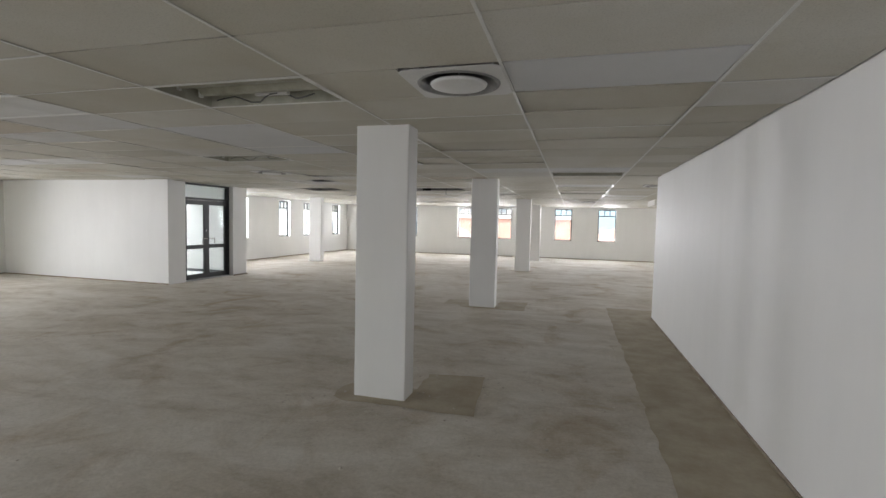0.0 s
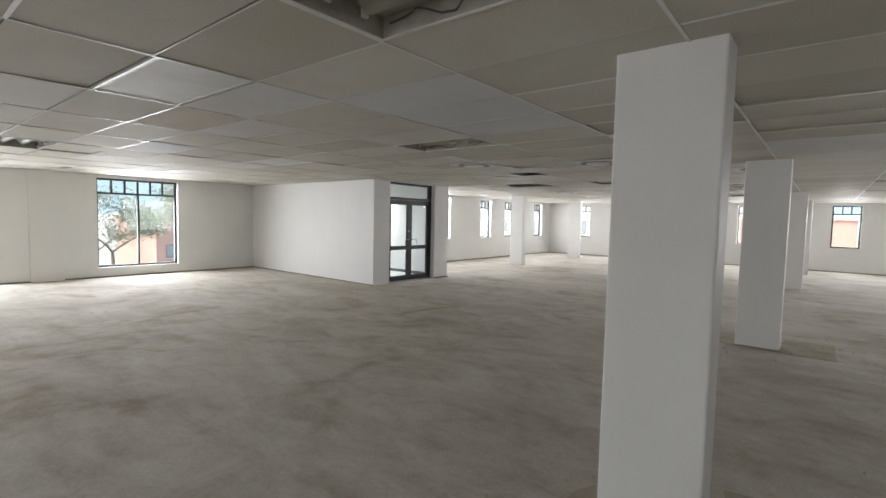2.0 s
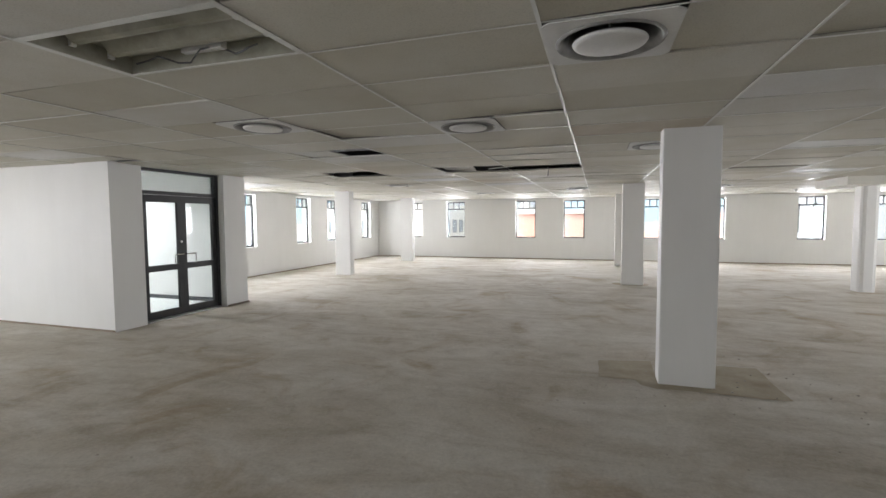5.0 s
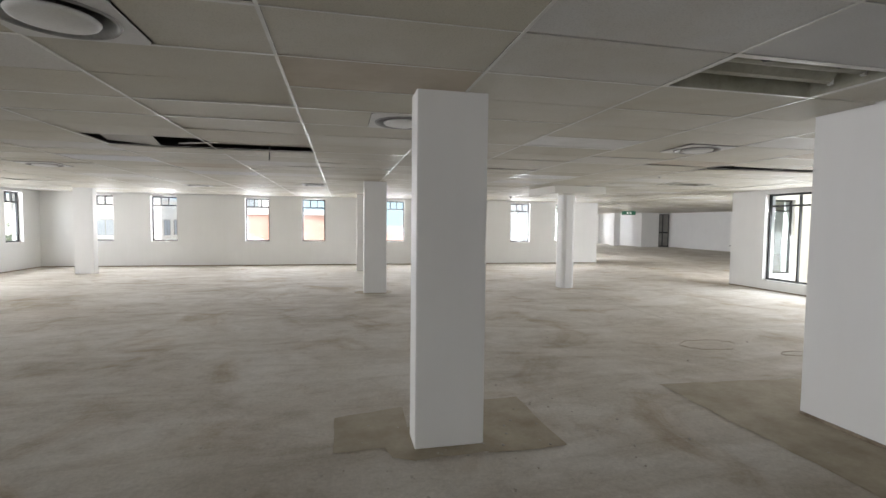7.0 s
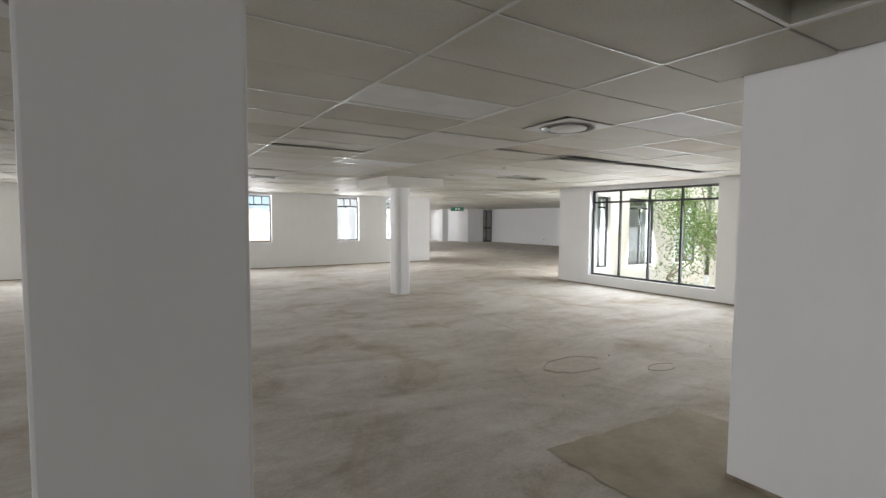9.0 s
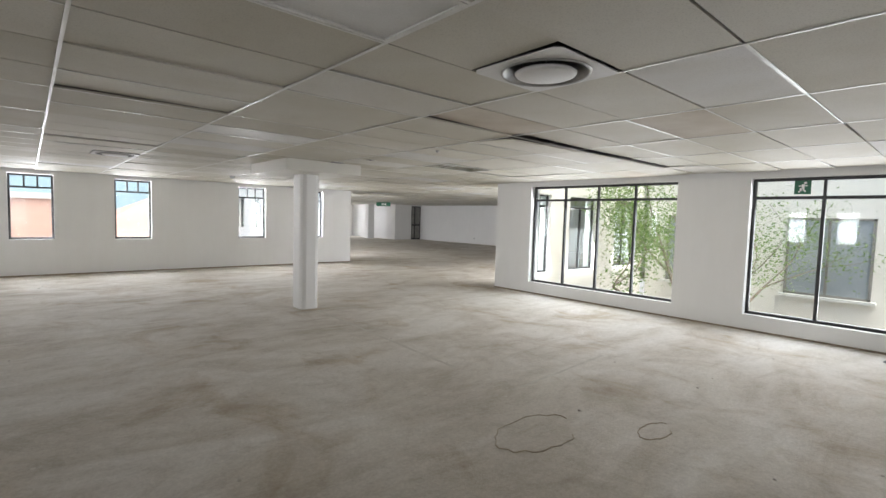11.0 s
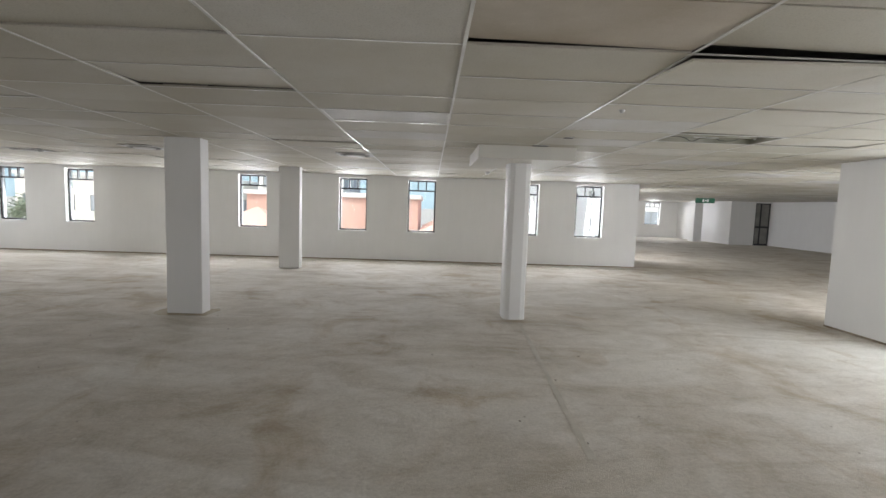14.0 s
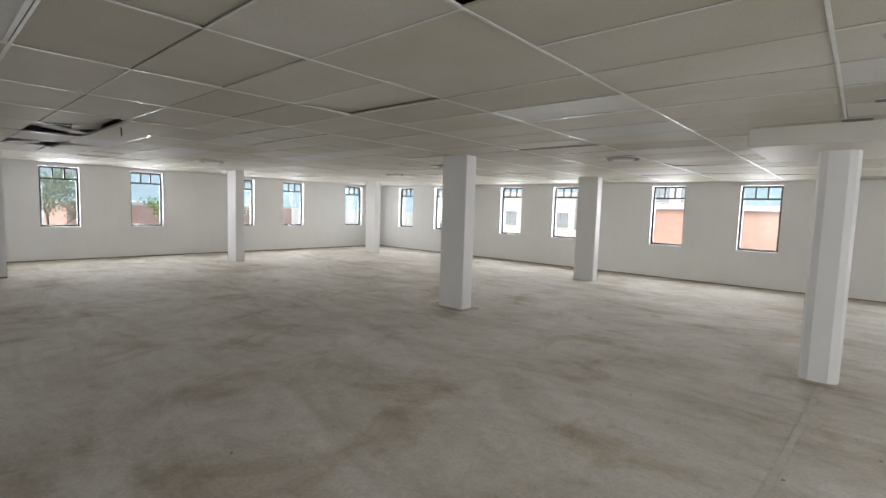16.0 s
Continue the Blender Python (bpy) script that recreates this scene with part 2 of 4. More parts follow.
def window(name, at, wide, z0, z1, transom, cols, top_cols, label):
    """A black aluminium window; at is the pose of the opening's lower left corner at z 0, x along the wall, y into the room."""
    root = tagged(new(name), label, "window", kind="structure")
    root.matrix_world = at
    t, d = 0.045, 0.05
    part("window_frame", boxes((0, 0, z0, t, d, z1), (wide - t, 0, z0, wide, d, z1), (t, 0, z0, wide - t, d, z0 + t), (t, 0, z1 - t, wide - t, d, z1)), BLACK, root, "black aluminium outer frame")
    part("transom", boxes((t, 0.003, transom - t / 2, wide - t, d + 0.003, transom + t / 2)), BLACK, root)
    step = (wide - 2 * t) / cols
    for i in range(cols):
        x = t + i * step
        if i:
            part("mullion", boxes((x - t / 2, 0.006, z0 + t, x + t / 2, d + 0.006, transom - t / 2)), BLACK, root)
        g = part("pane", boxes((x, 0.02, z0 + t, x + step, 0.026, transom - t / 2)), GLASS, root)
        g.visible_shadow = False
    step = (wide - 2 * t) / top_cols
    for i in range(top_cols):
        x = t + i * step
        if i:
            part("glazing_bar", boxes((x - 0.018, 0.006, transom + t / 2, x + 0.018, d + 0.006, z1 - t)), BLACK, root)
        g = part("pane", boxes((x, 0.02, transom + t / 2, x + step, 0.026, z1 - t)), GLASS, root)
        g.visible_shadow = False
    return root


# ---- the shell ----
CEIL = 2.47
FAR_Y, LEFT_X, FARLEFT_X, RIGHT_X = 23.06, -14.36, -11.76, 8.07
FAR_WINDOWS = [-10.45, -8.52, -5.53, -3.61, -0.72, 1.28, 4.31, 6.22]
FL_WINDOWS = [12.2, 14.15, 16.9, 18.76, 21.43]
# unseen openings, added so that light reaches the wing
ADDED_WING_WINDOWS = [26.0, 28.0, 31.0, 33.0, 36.0, 38.0]
WW, WZ0, WZ1 = 0.81, 0.86, 2.375

part("floor", boxes((-14.8, -4.8, -0.3, 8.1, 23.42, 0), (8.1, 16.2, -0.3, 21.6, 41.8, 0)), SCREED)
tagged(bpy.data.objects["floor"], "bare dusty grey-beige cement screed floor, stained and swept", "floor", kind="structure")
part("roof_slab", boxes((-14.8, -4.8, 3.3, 8.4, 23.42, 3.6), (8.4, 15.9, 3.3, 21.6, 41.8, 3.6)), SLAB)
tagged(bpy.data.objects["roof_slab"], "rough grey concrete slab above the ceiling", "slab", kind="structure")

wall("wall_north", "x", FAR_Y, FAR_Y + 0.3, FARLEFT_X - 0.3, 8.08, 0, 3.3, [(u, u + WW, WZ0, WZ1) for u in FAR_WINDOWS])
wall("wall_west_far", "y", FARLEFT_X - 0.3, FARLEFT_X, 11.28, FAR_Y, 0, 3.3, [(u, u + WW, WZ0, WZ1) for u in FL_WINDOWS])
LEFT_WINDOWS = [(-2.6, 1.8), (1.09, 1.8), (4.64, 1.81)]
wall("wall_west", "y", LEFT_X - 0.3, LEFT_X, -4.5, 8.575, 0, 3.3, [(u, u + w, 0.24, 2.4) for u, w in LEFT_WINDOWS])
SOUTH_WINDOWS = [(-11.0, 1.78), (-6.6, 1.78), (-2.2, 1.78)]
wall("wall_south", "x", -4.8, -4.5, -14.66, 1.555, 0, 3.3, [(u, u + w, 0.24, 2.4) for u, w in SOUTH_WINDOWS])
wall("wall_core_side", "y", 1.56, 1.76, -4.8, 8.575, 0, 3.3)
wall("wall_core_end", "x", 8.345, 8.575, 1.76, RIGHT_X, 0, 3.3)
COURT_WINDOWS = [(12.03, 3.16, 4), (9.15, 1.78, 2)]
wall("wall_east", "y", RIGHT_X, RIGHT_X + 0.3, 8.345, 16.2, 0, 3.3, [(u, u + w, 0.255, 2.375) for u, w, c in COURT_WINDOWS])
wall("wall_wing_south", "x", 15.9, 16.2, 8.4, 21.6, 0, 3.3, [(9.0, 9.75, 0.3, 2.3), (10.6, 11.9, 0.3, 2.3), (13.0, 14.3, 0.3, 2.3)])
wall("wall_wing_west", "y", 7.78, 8.08, 23.42, 41.8, 0, 3.3, [(u, u + WW, WZ0, WZ1) for u in ADDED_WING_WINDOWS])
wall("wall_wing_north", "x", 41.5, 41.8, 8.08, 21.6, 0, 3.3, [(16.7, 17.75, WZ0, WZ1)])
wall("wall_wing_east", "y", 21.3, 21.6, 16.2, 41.5, 0, 3.3)
wall("wall_wing_core", "y", 19.0, 19.2, 35.9, 41.5, 0, 3.3)
wall("wall_wing_door", "x", 35.7, 35.9, 19.0, 21.3, 0, 3.3, [(20.42, 21.28, 0, 2.4)])
# the lobby block with the glazed door
wall("wall_lobby_front", "x", 8.575, 8.775, -14.66, -9.3, 0, 3.3)
wall("wall_lobby_back", "x", 11.08, 11.28, -12.06, -9.3, 0, 3.3)
wall("wall_lobby_west", "y", -13.3, -13.1, 8.775, 11.08, 0, 3.3)
part("ceiling_lobby", boxes((-13.1, 8.775, 2.62, -9.25, 11.08, 2.66)), WHITE)
tagged(bpy.data.objects["ceiling_lobby"], "white plaster ceiling of the lobby", "ceiling", kind="structure")
tagged(part("lobby_pier", boxes((-9.3, 8.575, 0, -9.0, 9.095, 3.3)), WHITE), "white plaster pier beside the glazed door", "pier", kind="structure")
tagged(part("lobby_pier", boxes((-9.3, 10.722, 0, -8.96, 11.28, 3.3)), WHITE), "white plaster pier beside the glazed door", "pier", kind="structure")

for i, u in enumerate(FAR_WINDOWS):
    window(f"window_{i + 1}", pose(u + WW, FAR_Y + 0.17, 0, 0, 0, 180), WW, WZ0, WZ1, 2.07, 1, 3, "tall black-framed window with three small top panes")
for i, u in enumerate(FL_WINDOWS):
    window(f"window_{i + 11}", pose(FARLEFT_X - 0.17, u + WW, 0, 0, 0, -90), WW, WZ0, WZ1, 2.07, 1, 3, "tall black-framed window with three small top panes")
for i, (u, w) in enumerate(LEFT_WINDOWS):
    window(f"window_{i + 21}", pose(LEFT_X - 0.17, u + w, 0, 0, 0, -90), w, 0.24, 2.4, 2.04, 2, 6, "large black-framed window with six small top panes")
for i, (u, w) in enumerate(SOUTH_WINDOWS):
    window(f"window_{i + 25}", pose(u, -4.67, 0), w, 0.24, 2.4, 2.04, 2, 6, "large black-framed window with six small top panes")
for i, (u, w, c) in enumerate(COURT_WINDOWS):
    window(f"window_{i + 31}", pose(RIGHT_X + 0.17, u, 0, 0, 0, 90), w, 0.255, 2.375, 2.08, c, c, "large black-framed courtyard window, nearly floor to ceiling")
for i, (u, w) in enumerate([(9.0, 0.75), (10.6, 1.3), (13.0, 1.3)]):
    window(f"window_{i + 41}", pose(u + w, 16.0, 0, 0, 0, 180), w, 0.3, 2.3, 2.0, 1 if w < 1 else 2, 1, "black-framed window of the wing, seen across the courtyard")
# unseen windows for the added openings in the wing's west wall
for i, u in enumerate(ADDED_WING_WINDOWS):
    window(f"window_{i + 52}", pose(7.91, u + WW, 0, 0, 0, -90), WW, WZ0, WZ1, 2.07, 1, 3, "tall black-framed window with three small top panes")
window("window_51", pose(17.75, 41.67, 0, 0, 0, 180), 1.05, WZ0, WZ1, 2.07, 1, 3, "distant black-framed window at the end of the wing")


def square_column(x0, y0, x1, y1, label):
    bm = boxes((x0, y0, 0, x1, y1, 3.3), bevel=0.012)
    return tagged(part("column", bm, WHITE), label, "column", "white columns", "structure")


for x, y in ((-1.74, 3.565), (-1.74, 8.56), (-1.745, 15.93), (-1.745, 20.85), (-9.74, 15.93), (-9.72, 20.8)):
    square_column(x, y, x + 0.5, y + 0.24, "square white plastered column on the bare screed")
square_column(18.0, 37.6, 18.5, 38.2, "distant square white column in the wing")

# octagonal-edged column with a boxed drop head
bm = boxes((3.09, 16.08, 0, 3.42, 16.5, 2.6))
upright = [e for e in bm.edges if abs(e.verts[0].co.z - e.verts[1].co.z) > 1]
bmesh.ops.bevel(bm, geom=upright, offset=0.085, segments=2, affect="EDGES", profile=0.5)
tagged(part("column", bm, WHITE), "slim white plastered column with chamfered corners under a boxed drop head", "column", "white columns", "structure")
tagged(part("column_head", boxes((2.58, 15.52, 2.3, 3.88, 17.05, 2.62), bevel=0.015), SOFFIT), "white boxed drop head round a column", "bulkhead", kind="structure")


# dirty line of old skirting glue at the foot of the walls
GLUE = grained("skirting_glue", (0.16, 0.12, 0.08), (0.36, 0.3, 0.23), 5.0, 0.9, 0, 40, 0.5, 0.004)
for x0, y0, x1, y1 in ((FARLEFT_X, FAR_Y - 0.008, 8.08, FAR_Y), (FARLEFT_X, 11.28, FARLEFT_X + 0.008, FAR_Y - 0.008), (LEFT_X, -4.5, LEFT_X + 0.008, 8.567), (LEFT_X, 8.567, -9.0, 8.575),
                       (1.552, -4.5, 1.56, 8.575), (1.56, 8.575, RIGHT_X, 8.583), (RIGHT_X - 0.008, 8.583, RIGHT_X, 16.2)):
    tagged(part("trim_skirting_line", boxes((x0, y0, 0, x1, y1, 0.028)), GLUE), "rough brown line of old skirting glue at the wall foot", "trim", kind="structure")
tagged(part("wall_west_pilaster", boxes((LEFT_X, 3.38, 0, LEFT_X + 0.035, 3.98, 3.3), bevel=0.004), WHITE), "shallow white pilaster between two windows", "pilaster", kind="structure")


# ---- suspended ceiling: boards on a grid of long main tees ----
GX, GY, TX, TY = -0.227, 1.54, 1.176, 0.598
LIGHTS = {(-2, 1), (-4, 6), (0, 10), (4, 21), (-8, 1)}
PANELS = {(-4, 1), (0, 14), (1, 20), (-7, 6), (-10, 6)}
HALF = {(-1, 1): 1, (-2, 7): 0, (-3, 10): 0, (-5, 9): 1, (-2, 13): 1, (1, 14): 1, (0, 26): 1, (-6, 21): 0, (-5, 28): 0, (-3, 26): 1}
GONE = {(-4, 16), (-6, 16), (-5, 12)}
# boards that hang or stand out of line: lift of the corners (x0y0, x1y0, x1y1, x0y1)
SAG = {(3, 16): (0, 0, 0.03, 0.045), (4, 16): (0, 0, 0.035, 0.03), (5, 16): (0, 0, 0.03, 0.03), (3, 17): (-0.035, -0.02, 0, 0), (4, 17): (-0.02, -0.01, 0, 0), (2, 16): (0, 0, 0.012, 0.03),
       (0, 2): (0, 0, 0.008, 0.014), (-4, 17): (-0.02, -0.03, 0, 0), (-3, 17): (-0.03, -0.02, 0, 0), (-3, 16): (0, 0, 0.05, 0.05), (-4, 10): (0.02, 0.0, 0.0, 0.03), (0, 18): (0, 0, 0.02, 0.025), (0, 23): (0, 0, 0.02, 0.02),
       (-2, 6): (0.02, 0.03, 0.02, 0.0), (-6, 17): (-0.03, -0.03, 0, 0), (-7, 16): (0, 0.02, 0.03, 0), (5, 17): (-0.01, -0.01, 0, 0), (-3, 9): (0, 0, 0.025, 0)}
STAINS = {(2, 16), (-5, 2), (3, 14), (-8, 8), (-2, 11), (6, 18), (-4, 20)}
NEWER = {(-3, 3), (-3, 4), (-3, 5), (0, 1), (-7, 3), (0, 9), (-5, 19)}
rng = random.Random(5)


def cell(i, j):
    return GX + TX * i, GY + TY * j, GX + TX * (i + 1), GY + TY * (j + 1)


def clip_cell(c):
    """The part of a grid cell that lies over the rooms, or None."""
    x0, y0, x1, y1 = c
    cx, cy = (x0 + x1) / 2, (y0 + y1) / 2
    if y0 > 41.5 or x0 > 21.3 or (cx > 8.2 and cy < 16.0) or (cx > 1.7 and cy < 8.2) or (cx < 7.9 and cy > 23.3):
        return None
    if cy < 23.4 and cx < 8.2:
        x0, y0, x1, y1 = max(x0, LEFT_X + 0.01), max(y0, -4.6), min(x1, 8.2 if cy < 16 else 99), min(y1, 23.25 if cx < 7 else 99)
    if cx < FARLEFT_X and cy > 11.4:
        return None
    if cx < -9.0 and 8.62 < cy < 11.4:
        if x1 > -9.05:
            x0 = max(x0, -9.13)
        elif y1 > 11.4:
            y0 = 11.32
        else:
            return None
    if cy < 8.6 and x1 > 1.545 and x0 < 1.5:
        x1 = 1.545
    if cx < 8.2 and cy < 16.2:
        x1 = min(x1, RIGHT_X - 0.012)
    if cx < 7.9:
        x0, y1 = max(x0, LEFT_X + 0.012), min(y1, FAR_Y - 0.015)
    if cx > FARLEFT_X and cy > 11.4 and x0 < FARLEFT_X:
        x0 = FARLEFT_X + 0.015
    if cx < -9.0 and cy < 8.62 and y1 > 8.56:
        y1 = 8.56
    x1, y1 = min(x1, 21.4), min(y1, 41.6)
    return (x0, y0, x1, y1) if x1 - x0 > 0.03 and y1 - y0 > 0.03 else None


boards, tees = bmesh.new(), bmesh.new()
for i in range(-12, 19):
    for j in range(-11, 67):
        c = clip_cell(cell(i, j))
        if not c:
            continue
        x0, y0, x1, y1 = c
        far = x0 > 9 or y0 > 24
        # main tees run along y, cross tees along x; some cross tees are bent or gone
        if not far or rng.random() < 0.7:
            add_box(tees, x0 - 0.009, y0, CEIL - 0.002, x0 + 0.009, y1, CEIL + 0.001)
        if rng.random() < 0.5 and (i, j) not in GONE:
            w = rng.uniform(0.004, 0.011)
            add_box(tees, x0 + 0.009, y0 - w, CEIL - 0.0015, x1 - 0.009, y0 + w, CEIL + 0.001)
        if (i, j) in LIGHTS or (i, j) in GONE or (i, j) in PANELS:
            continue
        if (i, j) in HALF:
            mid = (x0 + x1) / 2
            x0, x1 = (x0, mid) if HALF[(i, j)] else (mid, x1)
        g = 0.004 + (rng.random() ** 3) * 0.009
        dz = [abs(rng.gauss(0, 0.0015)) for _ in range(4)]
        if rng.random() < 0.3:
            k = rng.randrange(4)
            dz[k] += rng.uniform(0.004, 0.016)
            dz[(k + 1) % 4] += rng.uniform(0.0, 0.014)
        if (i, j) in SAG:
            dz = list(SAG[(i, j)])
        z = CEIL + 0.002
        vs, fs = add_box(boards, x0 + g, y0 + g, z, x1 - g, y1 - g, z + 0.014)
        for f in fs:
            f.material_index = 1 if (i, j) in STAINS else 2 if (i, j) in NEWER else 0
        for k, n in enumerate((0, 1, 3, 2)):
            vs[n].co.z += dz[k]
            vs[n + 4].co.z += dz[k]
add_box(boards, 1.549, 8.588, CEIL + 0.002, 2.125, 8.72, CEIL + 0.016)
tagged(part("ceiling", boards, BOARD), "worn off-white suspended ceiling boards, some sagging or missing", "ceiling", kind="structure")
for m in (STAINED, COOL):
    bpy.data.objects["ceiling"].data.materials.append(m)
tagged(part("trim_ceiling_grid", tees, TBAR), "white metal tee bars of the suspended ceiling", "ceiling grid", kind="structure")

# loose boards left hanging in the open bays
def loose_board(x, y, z, sx, sy, rx, ry, rz):
    ob = part("ceiling_board", boxes((-sx / 2, -sy / 2, 0, sx / 2, sy / 2, 0.014), bevel=0.002), BOARD)
    ob.matrix_world = pose(x, y, z, rx, ry, rz)
    return tagged(ob, "loose off-white ceiling board slipped out of its grid", "ceiling board", "loose ceiling boards")


loose_board(-4.6, 11.4, CEIL + 0.05, 0.55, 0.56, -7, 4, 6)
loose_board(-3.87, 11.6, CEIL + 0.03, 0.4, 0.3, 9, -3, -8)
loose_board(-7.0, 11.36, CEIL + 0.03, 0.7, 0.38, 5, 2, 3)
loose_board(-5.8, 9.03, CEIL + 0.012, 0.54, 0.54, 1, 1, 1)


# ---- ceiling fittings ----
def light_fitting():
    """A stripped recessed fluorescent fitting: tray with folded sides, two reflector ridges, tube holders and a loose cable."""
    root = tagged(new("ceiling_light"), "stripped recessed fluorescent fitting with bare steel tray and loose wires", "ceiling light", "recessed fluorescent fittings")
    L, W, H = 1.136, 0.556, 0.1
    part("tray", boxes((0, 0, H, L, W, H + 0.004)), DIRTY, root, "dull dirty white steel tray")
    for side in ((0, 0, 0.002, L, 0.006, H), (0, W - 0.006, 0.002, L, W, H), (0, 0.006, 0.002, 0.006, W - 0.006, H), (L - 0.006, 0.006, 0.002, L, W - 0.006, H)):
        part("tray_side", boxes(side), DIRTY, root)
    part("rim", boxes((-0.012, -0.012, -0.002, L + 0.012, 0.008, 0.002), (-0.012, W - 0.008, -0.002, L + 0.012, W + 0.012, 0.002), (-0.012, 0.008, -0.002, 0.008, W - 0.008, 0.002), (L - 0.008, 0.008, -0.002, L + 0.012, W - 0.008, 0.002)), TBAR, root)
    for y in (0.14, 0.34):
        bm = bmesh.new()
        prof = [(0, H), (0.05, 0.045), (0.075, 0.04), (0.1, 0.045), (0.15, H)]
        ends = [[bm.verts.new((x, y + a - 0.03, z)) for a, z in prof] for x in (0.08, L - 0.06)]
        for k in range(len(prof) - 1):
            bm.faces.new((ends[0][k], ends[1][k], ends[1][k + 1], ends[0][k + 1]))
        bm.faces.new(ends[0])
        bm.faces.new(ends[1][::-1])
        part("reflector", bm, DIRTY, root, "folded dirty white reflector ridge")
        for x in (0.05, L - 0.075):
            part("tube_holder", boxes((x, y + 0.03, 0.03, x + 0.022, y + 0.06, H - 0.002), bevel=0.004), DIFFUSE, root)
    part("ballast", boxes((0.45, 0.475, 0.05, 0.72, 0.515, H - 0.002), bevel=0.004), DIFFUSE, root)
    bm = bmesh.new()
    last = None
    r2 = random.Random(3)
    for k in range(15):
        p = Vector((0.1 + 0.06 * k, 0.5 + 0.03 * math.sin(k * 1.3), 0.04 + 0.022 * math.sin(k * 0.9) + r2.uniform(-0.008, 0.008)))
        if last:
            add_tube(bm, last, p, 0.005, n=6)
        last = p
    part("cable", bm, CABLE, root, "loose dark cable")
    return root


first = light_fitting()
x0, y0, x1, y1 = cell(-2, 1)
first.matrix_world = pose(x0 + 0.02, y0 + 0.02, CEIL)
for i, j in sorted(LIGHTS - {(-2, 1)}):
    x0, y0, x1, y1 = cell(i, j)
    copy_thing(first, pose(x0 + 0.02, y0 + 0.02, CEIL) if (i, j) != (0, 10) else pose(x1 - 0.02, y1 - 0.02, CEIL, 0, 0, 180))


def light_panel(i, j):
    x0, y0, x1, y1 = cell(i, j)
    root = tagged(new("ceiling_light"), "recessed light with a pale prismatic cover panel in the ceiling", "ceiling light", "covered ceiling lights")
    root.matrix_world = pose((x0 + x1) / 2, (y0 + y1) / 2, CEIL)
    part("frame", boxes((-0.585, -0.285, -0.001, 0.585, -0.262, 0.05), (-0.585, 0.262, -0.001, 0.585, 0.285, 0.05), (-0.585, -0.262, -0.001, -0.562, 0.262, 0.05), (0.562, -0.262, -0.001, 0.585, 0.262, 0.05)), TBAR, root)
    part("cover", boxes((-0.562, -0.262, 0.006, 0.562, 0.262, 0.012)), DIFFUSE, root, "pale plastic cover")


for i, j in sorted(PANELS):
    light_panel(i, j)


def air_diffuser():
    """Square plate with a round throat, a domed ring and a round centre disc."""
    root = tagged(new("air_diffuser"), "round white air diffuser on a square ceiling plate, dusty", "air diffuser", "ceiling air diffusers")
    bm = bmesh.new()
    n, R, h = 48, 0.248, 0.292
    inner, outer = [], []
    for k in range(n):
        a = 2 * math.pi * (k + 0.5) / n
        c, s = math.cos(a), math.sin(a)
        m = h / max(abs(c), abs(s))
        inner.append(bm.verts.new((R * c, R * s, -0.004)))
        outer.append(bm.verts.new((m * c, m * s, -0.004)))
    upper = [bm.verts.new(v.co + Vector((0, 0, 0.006))) for v in outer]
    for k in range(n):
        m = (k + 1) % n
        bm.faces.new((inner[k], inner[m], outer[m], outer[k]))
        bm.faces.new((outer[k], outer[m], upper[m], upper[k]))
    part("plate", bm, DIFFUSE, root, "square white pressed-metal plate")
    bm = bmesh.new()
    add_lathe(bm, [(0.251, -0.006), (0.245, -0.016), (0.232, -0.01), (0.215, 0.02), (0.2, 0.06), (0.195, 0.14), (0.199, 0.14), (0.22, 0.022), (0.251, -0.006)], 48)
    part("throat", bm, SHADED_STEEL, root, "spun-metal throat, darkened for the shade inside", smooth=True)
    bm = bmesh.new()
    rings = add_lathe(bm, [(0.002, -0.026), (0.145, -0.026), (0.165, -0.021), (0.172, -0.01), (0.162, -0.004), (0.002, -0.002)], 48)
    part("disc", bm, DIFFUSE, root, "white centre disc", smooth=True)
    bm = bmesh.new()
    add_tube(bm, (0, 0, -0.006), (0, 0, 0.13), 0.006, n=8)
    part("spindle", bm, STEEL, root)
    bm = bmesh.new()
    add_tube(bm, (0.0, 0.0, 0.14), (0.0, 0.0, 0.6), 0.172, n=24)
    part("duct", bm, CABLE, root, "dark flexible duct")
    return root


first = air_diffuser()
first_at = None
for (i, j), side in sorted(HALF.items()):
    x0, y0, x1, y1 = cell(i, j)
    m = pose(x0 + (0.88 if side else 0.295), (y0 + y1) / 2, CEIL - 0.004)
    if first_at is None:
        first.matrix_world = first_at = m
    else:
        copy_thing(first, m)


def dark_slot(x, y, sx, sy):
    ob = tagged(new("ceiling_dark_slot"), "small black sheet under the ceiling board for the dark of an open slot", "ceiling vent", "small ceiling vents")
    ob.matrix_world = pose(x, y, CEIL - 0.004)
    # black sheet paints the darkness of an open slot; the board is uncut
    part("backing", boxes((-sx / 2, -sy / 2, -0.001, sx / 2, sy / 2, 0.002)), BLACK, ob)
    for y in (-sy / 2 - 0.006, sy / 2):
        part("rim", boxes((-sx / 2, y, -0.002, sx / 2, y + 0.006, 0.003)), TBAR, ob)


dark_slot(3.37, 15.4, 0.2, 0.16)
dark_slot(3.52, 14.65, 0.1, 0.12)
dark_slot(-12.9, 3.72, 0.5, 0.16)
dark_slot(-13.4, 2.28, 1.0, 0.1)

